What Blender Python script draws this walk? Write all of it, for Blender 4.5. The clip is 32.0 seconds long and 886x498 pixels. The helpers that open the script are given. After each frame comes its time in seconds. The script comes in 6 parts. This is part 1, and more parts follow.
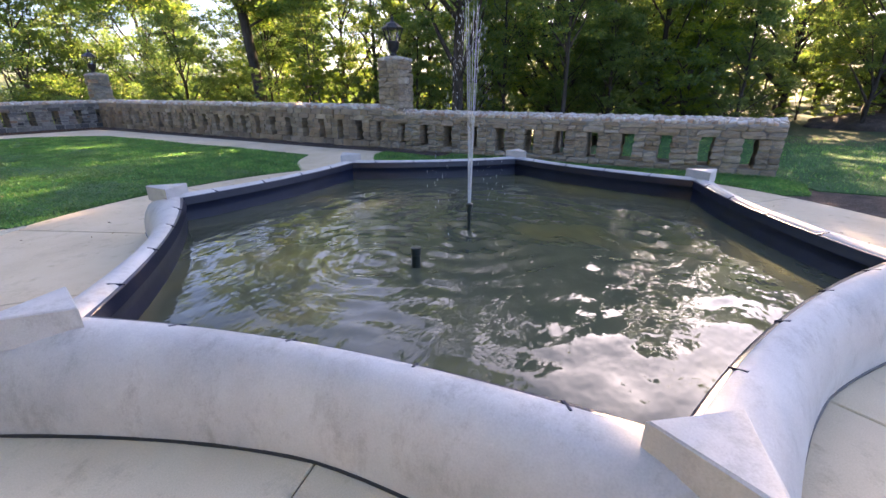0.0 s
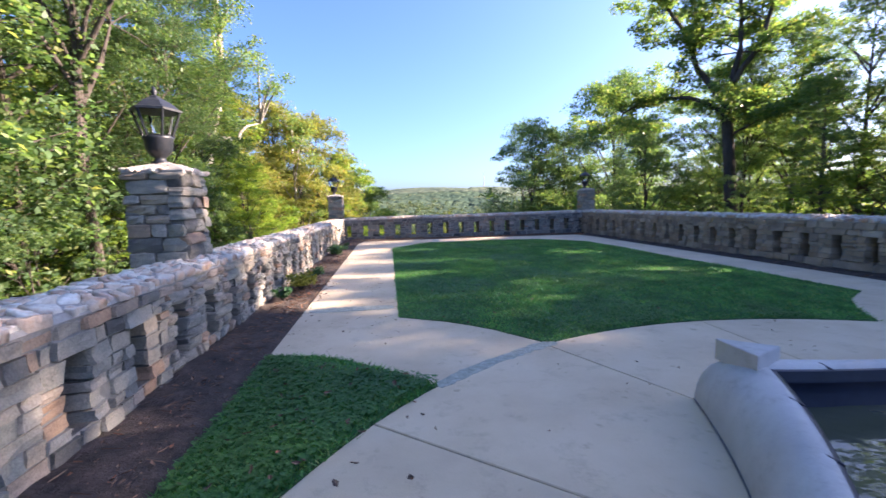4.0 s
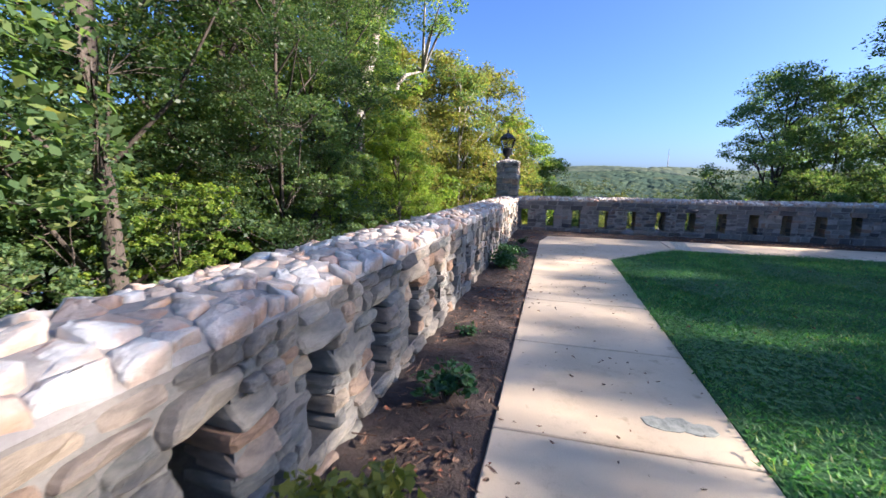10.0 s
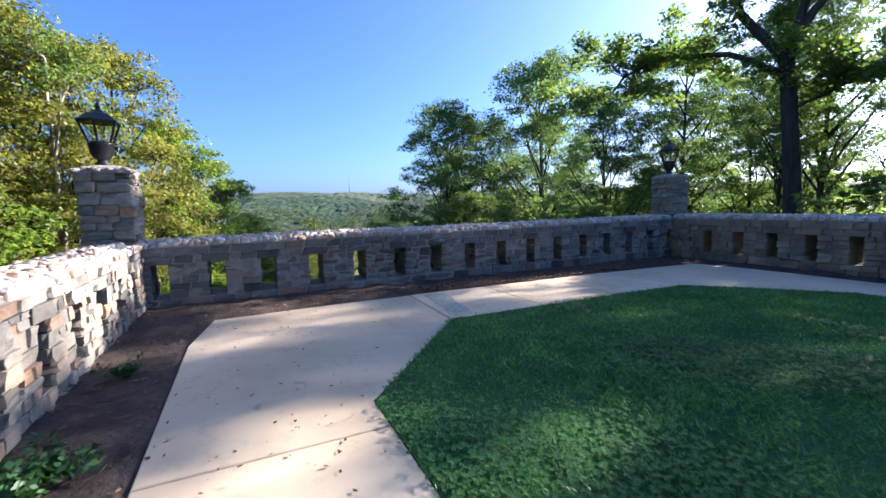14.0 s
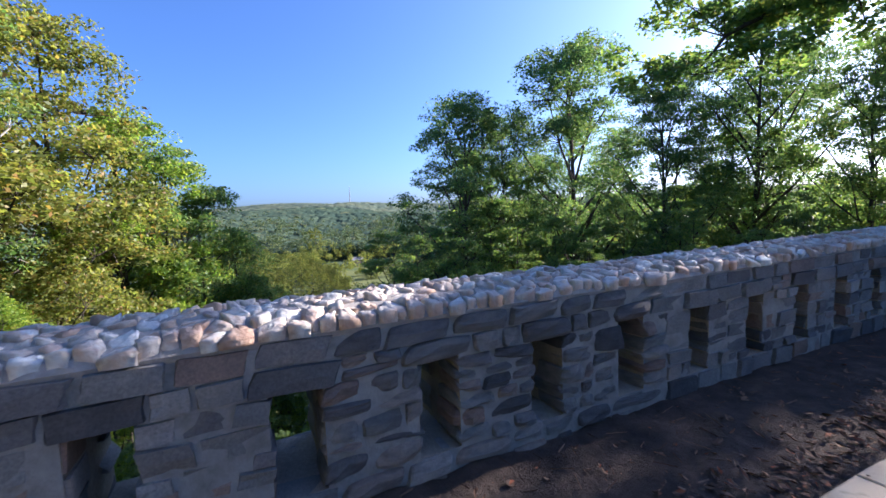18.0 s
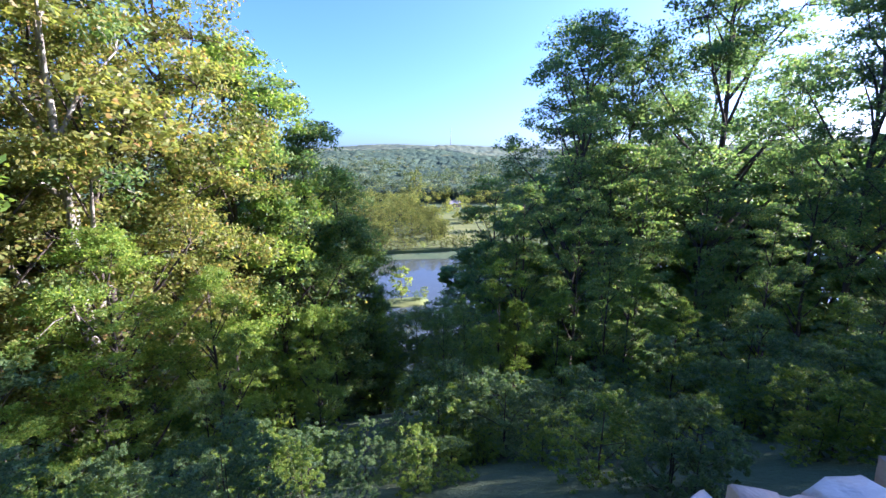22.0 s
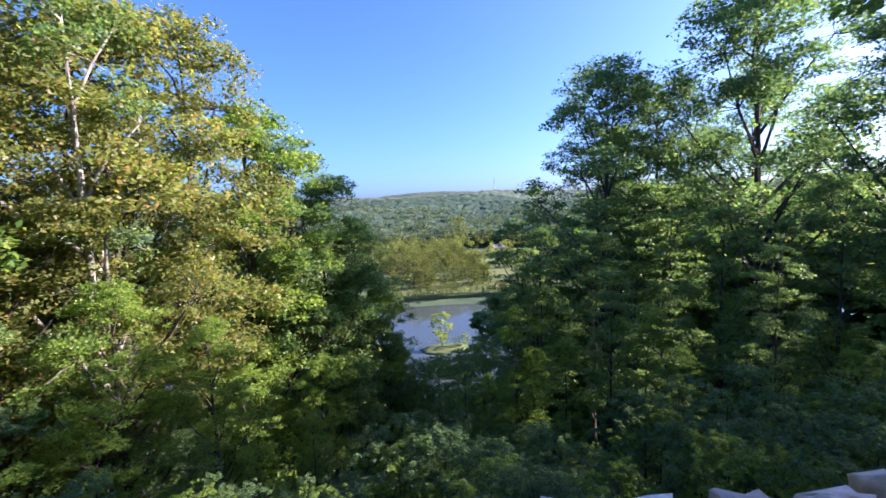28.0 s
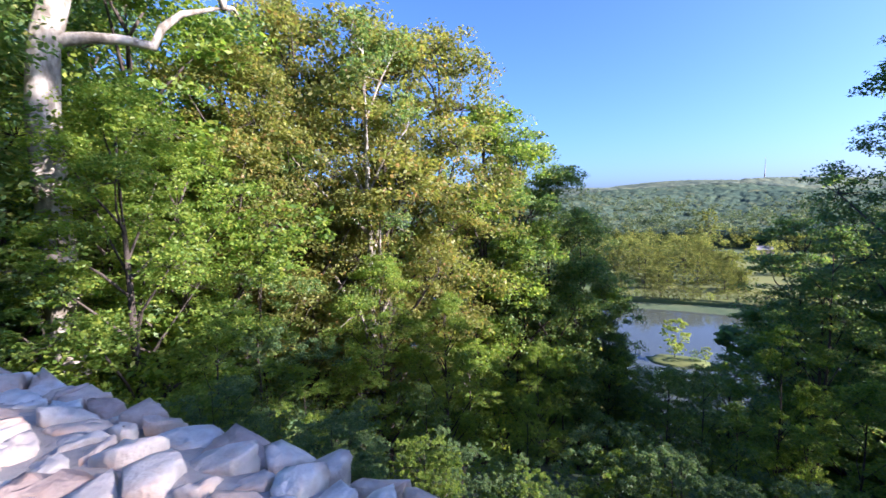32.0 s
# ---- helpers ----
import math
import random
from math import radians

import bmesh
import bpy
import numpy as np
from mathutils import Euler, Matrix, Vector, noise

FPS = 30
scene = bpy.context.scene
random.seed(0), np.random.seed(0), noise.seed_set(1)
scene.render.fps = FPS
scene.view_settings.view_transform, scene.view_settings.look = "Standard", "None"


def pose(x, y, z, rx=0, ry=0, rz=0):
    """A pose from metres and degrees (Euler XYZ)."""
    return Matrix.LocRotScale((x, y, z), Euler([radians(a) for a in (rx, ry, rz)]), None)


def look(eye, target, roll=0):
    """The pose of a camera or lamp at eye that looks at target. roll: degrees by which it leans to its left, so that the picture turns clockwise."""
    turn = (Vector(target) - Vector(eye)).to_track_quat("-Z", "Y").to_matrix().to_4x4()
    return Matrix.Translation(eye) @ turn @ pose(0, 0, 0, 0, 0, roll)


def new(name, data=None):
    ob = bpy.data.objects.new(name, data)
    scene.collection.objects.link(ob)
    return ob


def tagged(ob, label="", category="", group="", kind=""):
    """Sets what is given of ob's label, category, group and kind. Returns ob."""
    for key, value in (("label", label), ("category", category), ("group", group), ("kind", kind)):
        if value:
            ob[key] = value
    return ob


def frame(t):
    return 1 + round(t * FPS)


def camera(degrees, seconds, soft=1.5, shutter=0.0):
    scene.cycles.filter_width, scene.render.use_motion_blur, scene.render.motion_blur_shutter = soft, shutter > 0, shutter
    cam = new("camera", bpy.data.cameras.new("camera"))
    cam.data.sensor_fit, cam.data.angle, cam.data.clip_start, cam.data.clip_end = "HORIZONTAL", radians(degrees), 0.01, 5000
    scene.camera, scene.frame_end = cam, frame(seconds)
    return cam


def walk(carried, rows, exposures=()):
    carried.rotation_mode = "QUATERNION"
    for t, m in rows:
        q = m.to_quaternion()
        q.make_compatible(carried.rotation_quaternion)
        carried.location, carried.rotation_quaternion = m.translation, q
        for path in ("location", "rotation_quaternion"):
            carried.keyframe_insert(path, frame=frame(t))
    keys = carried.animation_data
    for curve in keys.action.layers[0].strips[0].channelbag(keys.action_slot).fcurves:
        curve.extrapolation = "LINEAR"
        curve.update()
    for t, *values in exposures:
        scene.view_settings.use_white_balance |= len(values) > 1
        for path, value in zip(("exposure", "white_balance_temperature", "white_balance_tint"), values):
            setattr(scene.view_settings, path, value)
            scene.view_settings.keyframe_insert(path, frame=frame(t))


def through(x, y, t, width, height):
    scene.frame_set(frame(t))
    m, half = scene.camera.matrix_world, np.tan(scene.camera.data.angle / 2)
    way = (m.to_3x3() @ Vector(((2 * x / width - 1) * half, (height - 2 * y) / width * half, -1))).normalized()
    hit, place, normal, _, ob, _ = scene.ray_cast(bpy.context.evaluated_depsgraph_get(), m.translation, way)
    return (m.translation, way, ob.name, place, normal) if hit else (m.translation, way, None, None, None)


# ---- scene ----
cam = camera(93.4, 32.0, soft=1.5, shutter=0.25)
METRES, EYE, TILT, LEAN, TURN = 27.0, 1.55, -20.7, 0.0, -61.3
ROWS = [
    (0.0, 0.0, 0.0, 0.0, 0.0, 0.0, -0.0),
    (0.5, -0.0055, 0.0015, 0.0006, -1.5, 1.42, 0.48),
    (1.0, -0.0109, 0.0043, 0.0026, -3.26, 4.13, 1.24),
    (1.5, -0.0143, 0.0086, 0.0051, -4.74, 7.71, 2.14),
    (2.0, -0.0196, 0.0149, 0.0103, -5.14, 12.8, 2.36),
    (2.5, -0.0274, 0.0198, 0.0123, -2.69, 16.83, 0.9),
    (3.0, -0.0426, 0.0235, 0.0138, 14.98, 14.91, -4.04),
    (3.5, -0.0589, 0.0277, 0.015, 37.62, 10.86, -11.03),
    (4.0, -0.0733, 0.0326, 0.0172, 52.43, 6.28, -15.3),
    (4.5, -0.0902, 0.0372, 0.0193, 57.52, 4.06, -15.75),
    (6.5, -0.1638, 0.0764, 0.0364, 55.41, 3.19, -18.63),
    (7.0, -0.1837, 0.0902, 0.0406, 57.54, 1.46, -19.95),
    (7.5, -0.2039, 0.104, 0.0441, 64.78, -0.58, -22.18),
    (8.0, -0.2287, 0.1107, 0.0449, 75.98, -2.0, -22.89),
    (8.5, -0.2546, 0.1124, 0.0442, 85.02, -2.67, -22.31),
    (9.0, -0.2808, 0.1137, 0.0434, 84.71, -4.89, -21.56),
    (9.5, -0.3062, 0.1164, 0.0432, 77.81, -4.82, -21.05),
    (10.0, -0.3314, 0.1222, 0.0449, 75.02, -4.02, -21.21),
    (10.5, -0.3561, 0.129, 0.047, 71.76, -3.37, -20.38),
    (11.0, -0.3789, 0.1392, 0.0509, 66.69, -1.72, -19.46),
    (11.5, -0.4019, 0.1517, 0.0557, 59.7, 1.18, -17.78),
    (12.0, -0.4246, 0.1665, 0.0612, 52.32, 4.65, -15.56),
    (12.5, -0.4501, 0.1802, 0.0666, 45.52, 7.43, -13.77),
    (13.0, -0.4721, 0.196, 0.0726, 39.62, 9.55, -12.1),
    (13.5, -0.4943, 0.2135, 0.0789, 35.4, 10.81, -10.84),
    (15.5, -0.5772, 0.2783, 0.1051, 33.51, 11.58, -10.79),
    (16.0, -0.6, 0.2919, 0.1105, 34.76, 11.62, -11.24),
    (16.5, -0.6215, 0.3075, 0.1166, 35.81, 11.85, -11.37),
    (17.0, -0.6429, 0.3216, 0.1222, 36.1, 12.13, -10.97),
    (17.5, -0.6614, 0.338, 0.1291, 35.54, 12.32, -10.36),
    (18.0, -0.6816, 0.3541, 0.1346, 34.66, 12.3, -9.81),
    (18.5, -0.6997, 0.3699, 0.1403, 34.41, 11.87, -9.73),
    (19.0, -0.7173, 0.3852, 0.1465, 35.56, 11.03, -10.26),
    (19.5, -0.733, 0.3959, 0.1507, 38.04, 9.99, -11.18),
    (20.0, -0.7467, 0.4056, 0.1533, 41.16, 8.65, -12.43),
    (20.5, -0.7544, 0.4067, 0.1547, 43.89, 6.83, -13.59),
    (21.0, -0.7596, 0.4083, 0.1546, 45.8, 4.9, -14.53),
    (21.5, -0.7622, 0.4096, 0.1542, 46.82, 3.18, -15.13),
    (22.0, -0.7625, 0.4102, 0.1542, 47.37, 2.07, -15.41),
    (22.5, -0.7629, 0.4099, 0.1546, 47.27, 1.78, -15.4),
    (23.0, -0.7628, 0.4094, 0.155, 46.15, 2.4, -15.02),
    (23.5, -0.7617, 0.41, 0.1554, 42.92, 3.75, -13.95),
    (24.0, -0.7576, 0.4084, 0.1553, 37.82, 5.57, -12.25),
    (24.5, -0.751, 0.4076, 0.1558, 30.6, 7.69, -9.8),
    (26.5, -0.7335, 0.4323, 0.1597, 24.54, 11.71, -6.74),
    (27.0, -0.7188, 0.4473, 0.1706, 35.74, 10.31, -10.03),
    (27.5, -0.7165, 0.4543, 0.173, 46.43, 8.38, -12.86),
    (28.0, -0.7168, 0.4574, 0.1743, 53.98, 6.45, -14.71),
    (28.5, -0.7196, 0.4587, 0.1756, 58.68, 4.44, -15.7),
    (29.0, -0.7229, 0.4615, 0.1754, 62.13, 2.37, -16.03),
    (29.5, -0.7239, 0.4627, 0.176, 64.92, 0.62, -16.32),
    (30.0, -0.7237, 0.4625, 0.1759, 67.7, -0.76, -16.57),
    (30.5, -0.7236, 0.4626, 0.1759, 71.17, -1.83, -17.04),
    (31.0, -0.7236, 0.4619, 0.1759, 75.74, -2.78, -17.79),
    (31.5, -0.7227, 0.4595, 0.1757, 80.52, -3.68, -18.46),
    (32.0, -0.7199, 0.4561, 0.1749, 85.33, -4.29, -19.32),
]
EXPOSURES = [(0.0, 3.6, 7300, 28), (2.4, 3.4, 6300, 32), (3.6, 2.9, 5700, 27), (7.0, 2.55, 5400, 22), (9.0, 2.2, 5250, 21), (13.0, 2.2, 5000, 18), (16.0, 2.2, 5000, 21), (19.0, 2.05, 4850, 22), (22.0, 2.75, 4700, 31), (24.5, 2.65, 4700, 28), (26.5, 2.1, 4900, 26), (28.0, 2.4, 4850, 30), (29.0, 2.55, 4800, 30), (32.0, 2.45, 4900, 28)]
BACK = [(0.0, 0.0), (19.0, 0.0), (20.0, -0.1), (21.0, -0.18), (24.5, -0.16), (26.5, 0.0), (28.0, -0.01), (29.0, -0.07), (32.0, -0.10)]   # a step back from the far parapet


def back(t):
    for (a, u), (b, v) in zip(BACK, BACK[1:]):
        if t <= b:
            return u + (v - u) * (t - a) / (b - a)
    return BACK[-1][1]


walk(cam, [(t, pose(0, back(t), EYE, TILT, LEAN, TURN) @ pose(METRES * x, METRES * y, METRES * z, 90 + pitch, roll, yaw)) for t, x, y, z, yaw, pitch, roll in ROWS],
     EXPOSURES)

import itertools

# ---------- world, sun ----------
SUN_AZ, SUN_EL = 86.8, 24.2          # degrees clockwise from +y, and above the horizon
world = bpy.data.worlds.new("sky")
scene.world = world
world.use_nodes = True
wn, wl = world.node_tree.nodes, world.node_tree.links
sky = wn.new("ShaderNodeTexSky")
sky.sky_type = "NISHITA"
sky.sun_disc = False
sky.sun_elevation = radians(SUN_EL)
sky.sun_rotation = radians(SUN_AZ)
sky.altitude = 100
sky.air_density, sky.dust_density, sky.ozone_density = 0.8, 2.3, 4.5
wn["Background"].inputs["Strength"].default_value = 0.058
wl.new(sky.outputs[0], wn["Background"].inputs["Color"])
sun = new("sun", bpy.data.lights.new("sun", "SUN"))
sun.data.energy, sun.data.angle, sun.data.color = 5.0, radians(0.6), (1.0, 0.78, 0.51)
_s = Vector((math.sin(radians(SUN_AZ)) * math.cos(radians(SUN_EL)), math.cos(radians(SUN_AZ)) * math.cos(radians(SUN_EL)), math.sin(radians(SUN_EL))))
sun.matrix_world = look(_s * 60, (0, 0, 0))

# ---------- materials ----------


class Nodes:
    """A short way to write a node material."""

    def __init__(self, name):
        self.mat = bpy.data.materials.new(name)
        self.mat.use_nodes = True
        self.n, self.l = self.mat.node_tree.nodes, self.mat.node_tree.links
        self.bsdf = self.n["Principled BSDF"]
        self.coord = self.n.new("ShaderNodeTexCoord")

    def link(self, a, b):
        self.l.new(a, b)

    def noise(self, scale, detail=4.0, rough=0.6, coords="Object", stretch=None):
        t = self.n.new("ShaderNodeTexNoise")
        t.inputs["Scale"].default_value, t.inputs["Detail"].default_value, t.inputs["Roughness"].default_value = scale, detail, rough
        src = self.coord.outputs[coords]
        if stretch:
            m = self.n.new("ShaderNodeMapping")
            m.inputs["Scale"].default_value = stretch
            self.link(src, m.inputs[0])
            src = m.outputs[0]
        self.link(src, t.inputs["Vector"])
        return t.outputs["Fac"]

    def ramp(self, fac, stops):
        r = self.n.new("ShaderNodeValToRGB")
        e = r.color_ramp.elements
        while len(e) < len(stops):
            e.new(0.5)
        for el, (p, c) in zip(e, stops):
            el.position, el.color = p, (*c, 1)
        self.link(fac, r.inputs[0])
        return r.outputs[0]

    def mix(self, fac, a, b, mode="MIX"):
        m = self.n.new("ShaderNodeMix")
        m.data_type, m.blend_type = "RGBA", mode
        for i, v in ((0, fac), (6, a), (7, b)):
            if hasattr(v, "is_linked"):
                self.link(v, m.inputs[i])
            elif i == 0:
                m.inputs[0].default_value = v
            else:
                m.inputs[i].default_value = (*v, 1)
        return m.outputs[2]

    def span(self, fac, lo, hi):
        m = self.n.new("ShaderNodeMapRange")
        m.inputs["To Min"].default_value, m.inputs["To Max"].default_value = lo, hi
        self.link(fac, m.inputs[0])
        return m.outputs[0]

    def rand(self, island=False):
        if island:
            return self.n.new("ShaderNodeNewGeometry").outputs["Random Per Island"]
        return self.n.new("ShaderNodeObjectInfo").outputs["Random"]

    def bump(self, fac, strength, distance=0.02, base=None):
        b = self.n.new("ShaderNodeBump")
        b.inputs["Strength"].default_value, b.inputs["Distance"].default_value = strength, distance
        self.link(fac, b.inputs["Height"])
        if base is not None:
            self.link(base, b.inputs["Normal"])
        return b.outputs[0]

    def done(self, color=None, rough=0.8, normal=None, metal=0.0, spec=0.5):
        b = self.bsdf.inputs
        if color is not None:
            if hasattr(color, "is_linked"):
                self.link(color, b["Base Color"])
            else:
                b["Base Color"].default_value = (*color, 1)
        if hasattr(rough, "is_linked"):
            self.link(rough, b["Roughness"])
        else:
            b["Roughness"].default_value = rough
        b["Metallic"].default_value = metal
        b["Specular IOR Level"].default_value = spec
        if normal is not None:
            self.link(normal, b["Normal"])
        return self.mat


def stone_material(name, stops, island, scale=9.0):
    k = Nodes(name)
    base = k.ramp(k.rand(island), stops)
    cloud = k.ramp(k.noise(2.3, 3), [(0.3, (0.62, 0.62, 0.64)), (0.7, (1.15, 1.1, 1.05))])
    grain = k.ramp(k.noise(scale * 7, 5, 0.7, "Object"), [(0.3, (0.65, 0.65, 0.66)), (0.62, (1.1, 1.08, 1.05))])
    c = k.mix(1.0, k.mix(1.0, base, cloud, "MULTIPLY"), grain, "MULTIPLY")
    n1 = k.bump(k.noise(scale * 2.2, 5, 0.65), 0.55, 0.02)
    return k.done(c, k.span(k.noise(30, 3), 0.75, 0.95), k.bump(k.noise(scale * 14, 3, 0.7), 0.35, 0.006, n1), spec=0.25)


WALL_STOPS = [(0.0, (0.12, 0.12, 0.115)), (0.07, (0.22, 0.22, 0.20)), (0.16, (0.34, 0.325, 0.28)), (0.32, (0.25, 0.265, 0.24)), (0.48, (0.42, 0.365, 0.28)), (0.62, (0.30, 0.305, 0.275)), (0.76, (0.38, 0.37, 0.325)), (0.90, (0.39, 0.27, 0.18)), (1.0, (0.43, 0.41, 0.36))]
CAP_STOPS = [(0.0, (0.62, 0.58, 0.51)), (0.10, (0.64, 0.50, 0.39)), (0.2, (0.69, 0.68, 0.62)), (0.32, (0.55, 0.43, 0.33)), (0.45, (0.67, 0.64, 0.58)), (0.58, (0.55, 0.52, 0.47)), (0.70, (0.44, 0.33, 0.26)), (0.82, (0.63, 0.62, 0.57)), (1.0, (0.72, 0.72, 0.68))]


def quartz_material(name, island):
    k = Nodes(name)
    base = k.ramp(k.rand(island), CAP_STOPS)
    stain = k.ramp(k.noise(6.0, 5, 0.6), [(0.47, (1, 1, 1)), (0.6, (0.86, 0.66, 0.52)), (0.75, (0.66, 0.46, 0.36))])
    grain = k.ramp(k.noise(28, 6, 0.6), [(0.3, (0.82, 0.80, 0.78)), (0.55, (1.03, 1.03, 1.02))])
    c = k.mix(1.0, k.mix(0.8, base, stain, "MULTIPLY"), grain, "MULTIPLY")
    n1 = k.bump(k.noise(13, 4, 0.55), 0.7, 0.03)
    return k.done(c, k.span(k.noise(20, 3), 0.45, 0.75), k.bump(k.noise(40, 4), 0.2, 0.006, n1), spec=0.4)


M_STONE, M_STONE_I = stone_material("fieldstone", WALL_STOPS, False), stone_material("fieldstone_pieces", WALL_STOPS, True)
# north parapet's stones: darker and bluer, the wall's shade put into their colour
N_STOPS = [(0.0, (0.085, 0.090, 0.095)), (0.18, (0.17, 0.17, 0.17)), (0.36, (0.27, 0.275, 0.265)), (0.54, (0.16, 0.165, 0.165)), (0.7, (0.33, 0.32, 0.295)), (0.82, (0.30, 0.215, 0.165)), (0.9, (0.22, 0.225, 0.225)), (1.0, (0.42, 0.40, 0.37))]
E_STOPS = [(0.0, (0.24, 0.20, 0.16)), (0.2, (0.40, 0.34, 0.26)), (0.4, (0.32, 0.26, 0.19)), (0.6, (0.46, 0.40, 0.32)), (0.8, (0.38, 0.30, 0.21)), (1.0, (0.50, 0.45, 0.37))]
M_BUFFSTONE, M_BUFFSTONE_I = stone_material("buff_fieldstone", E_STOPS, False), stone_material("buff_fieldstone_pieces", E_STOPS, True)
M_SHADESTONE, M_SHADESTONE_I = stone_material("shaded_fieldstone", N_STOPS, False), stone_material("shaded_fieldstone_pieces", N_STOPS, True)
k = Nodes("pale_mortar")
M_PALEMORTAR = k.done(k.ramp(k.noise(6, 6, 0.7), [(0.3, (0.19, 0.185, 0.165)), (0.5, (0.29, 0.28, 0.255)), (0.7, (0.37, 0.36, 0.325))]), 0.95, k.bump(k.noise(60, 4), 0.6, 0.01), spec=0.2)
M_CAP, M_CAP_I = quartz_material("white_quartz", False), quartz_material("white_quartz_pieces", True)

k = Nodes("mortar")
M_MORTAR = k.done(k.ramp(k.noise(6, 6, 0.7), [(0.3, (0.17, 0.165, 0.15)), (0.7, (0.30, 0.285, 0.255))]), 0.95, k.bump(k.noise(60, 4), 0.6, 0.01), spec=0.2)

k = Nodes("cap_mortar")
M_CAPMORTAR = k.done(k.ramp(k.noise(8, 6, 0.7), [(0.3, (0.27, 0.25, 0.225)), (0.7, (0.42, 0.395, 0.36))]), 0.95, k.bump(k.noise(70, 4), 0.6, 0.01), spec=0.2)

k = Nodes("path_concrete")
c1 = k.ramp(k.noise(0.9, 5, 0.6), [(0.3, (0.55, 0.445, 0.300)), (0.5, (0.635, 0.525, 0.360)), (0.7, (0.69, 0.585, 0.415))])
c2 = k.ramp(k.noise(3.2, 7, 0.78), [(0.30, (0.66, 0.65, 0.63)), (0.46, (1, 1, 1))])
c3 = k.ramp(k.noise(140, 3, 0.7), [(0.3, (0.86, 0.86, 0.86)), (0.65, (1.04, 1.04, 1.04))])
c4 = k.ramp(k.noise(5.5, 3, 0.5), [(0.66, (1, 1, 1)), (0.73, (0.74, 0.72, 0.69))])
tint = k.ramp(k.rand(), [(0.0, (0.93, 0.93, 0.94)), (1.0, (1.04, 1.03, 1.02))])
M_PATH = k.done(k.mix(1.0, k.mix(1.0, k.mix(0.7, c1, c2, "MULTIPLY"), c3, "MULTIPLY"), k.mix(1.0, tint, c4, "MULTIPLY"), "MULTIPLY"), k.span(k.noise(5, 4), 0.7, 0.9), k.bump(k.noise(160, 4), 0.18, 0.004), spec=0.3)

k = Nodes("patch_concrete")
M_PATCH = k.done(k.ramp(k.noise(13, 7, 0.8), [(0.34, (0.24, 0.26, 0.215)), (0.48, (0.36, 0.375, 0.31)), (0.62, (0.50, 0.50, 0.42))]), 0.9, k.bump(k.noise(26, 6, 0.75), 0.7, 0.015), spec=0.2)

k = Nodes("coping_concrete")
c1 = k.ramp(k.noise(1.6, 6, 0.65), [(0.3, (0.40, 0.395, 0.38)), (0.5, (0.51, 0.50, 0.48)), (0.7, (0.60, 0.585, 0.56))])
c2 = k.ramp(k.noise(5, 7, 0.8, stretch=(1, 1, 0.6)), [(0.3, (0.66, 0.64, 0.61)), (0.48, (1, 1, 1))])
c3 = k.ramp(k.noise(120, 3), [(0.3, (0.9, 0.9, 0.9)), (0.7, (1.05, 1.05, 1.05))])
M_COPING = k.done(k.mix(1.0, k.mix(0.8, c1, c2, "MULTIPLY"), c3, "MULTIPLY"), k.span(k.noise(6, 4), 0.55, 0.8), k.bump(k.noise(90, 4), 0.15, 0.004, k.bump(k.noise(4, 4), 0.12, 0.03)), spec=0.4)

k = Nodes("pool_liner")
M_LINER = k.done(k.ramp(k.noise(4, 5, 0.7), [(0.3, (0.007, 0.011, 0.027)), (0.7, (0.016, 0.022, 0.046))]), 0.36, k.bump(k.noise(14, 4), 0.15, 0.01), spec=0.5)

k = Nodes("pond_water")
c = k.ramp(k.noise(0.55, 3, 0.5), [(0.35, (0.060, 0.072, 0.050)), (0.58, (0.074, 0.082, 0.052)), (0.72, (0.135, 0.120, 0.045))])
M_WATER = k.done(c, 0.01, k.bump(k.noise(4.6, 2, 0.45, stretch=(1, 1.6, 1)), 0.16, 0.05), spec=0.6)
k.bsdf.inputs["IOR"].default_value = 1.33

k = Nodes("lake_water")
M_LAKE = k.done((0.05, 0.06, 0.05), 0.08, k.bump(k.noise(0.6, 4, 0.6), 0.05, 0.3), spec=0.5)
k.bsdf.inputs["IOR"].default_value = 1.33

k = Nodes("jet_water")
M_JET = k.done((0.95, 0.97, 1.0), 0.05, spec=0.5)
k.bsdf.inputs["Transmission Weight"].default_value = 0.55
k.bsdf.inputs["IOR"].default_value = 1.33

k = Nodes("black_metal")
M_BLACK = k.done(k.ramp(k.noise(20, 4), [(0.3, (0.010, 0.012, 0.016)), (0.7, (0.022, 0.024, 0.030))]), 0.4, k.bump(k.noise(80, 3), 0.08, 0.003), spec=0.5)

k = Nodes("seeded_glass")
M_GLASS = k.done((0.95, 0.96, 0.96), 0.02, spec=0.4)
k.bsdf.inputs["Transmission Weight"].default_value = 1.0
k.bsdf.inputs["IOR"].default_value = 1.15

k = Nodes("pipe_green")
M_PIPE = k.done((0.012, 0.022, 0.018), 0.35)

k = Nodes("bed_soil")
c1 = k.ramp(k.noise(3.5, 6, 0.7), [(0.3, (0.045, 0.038, 0.034)), (0.55, (0.098, 0.077, 0.064)), (0.75, (0.165, 0.125, 0.098))])
M_SOIL = k.done(c1, 0.95, k.bump(k.noise(45, 5, 0.7), 0.9, 0.03, k.bump(k.noise(9, 4), 0.6, 0.05)), spec=0.15)

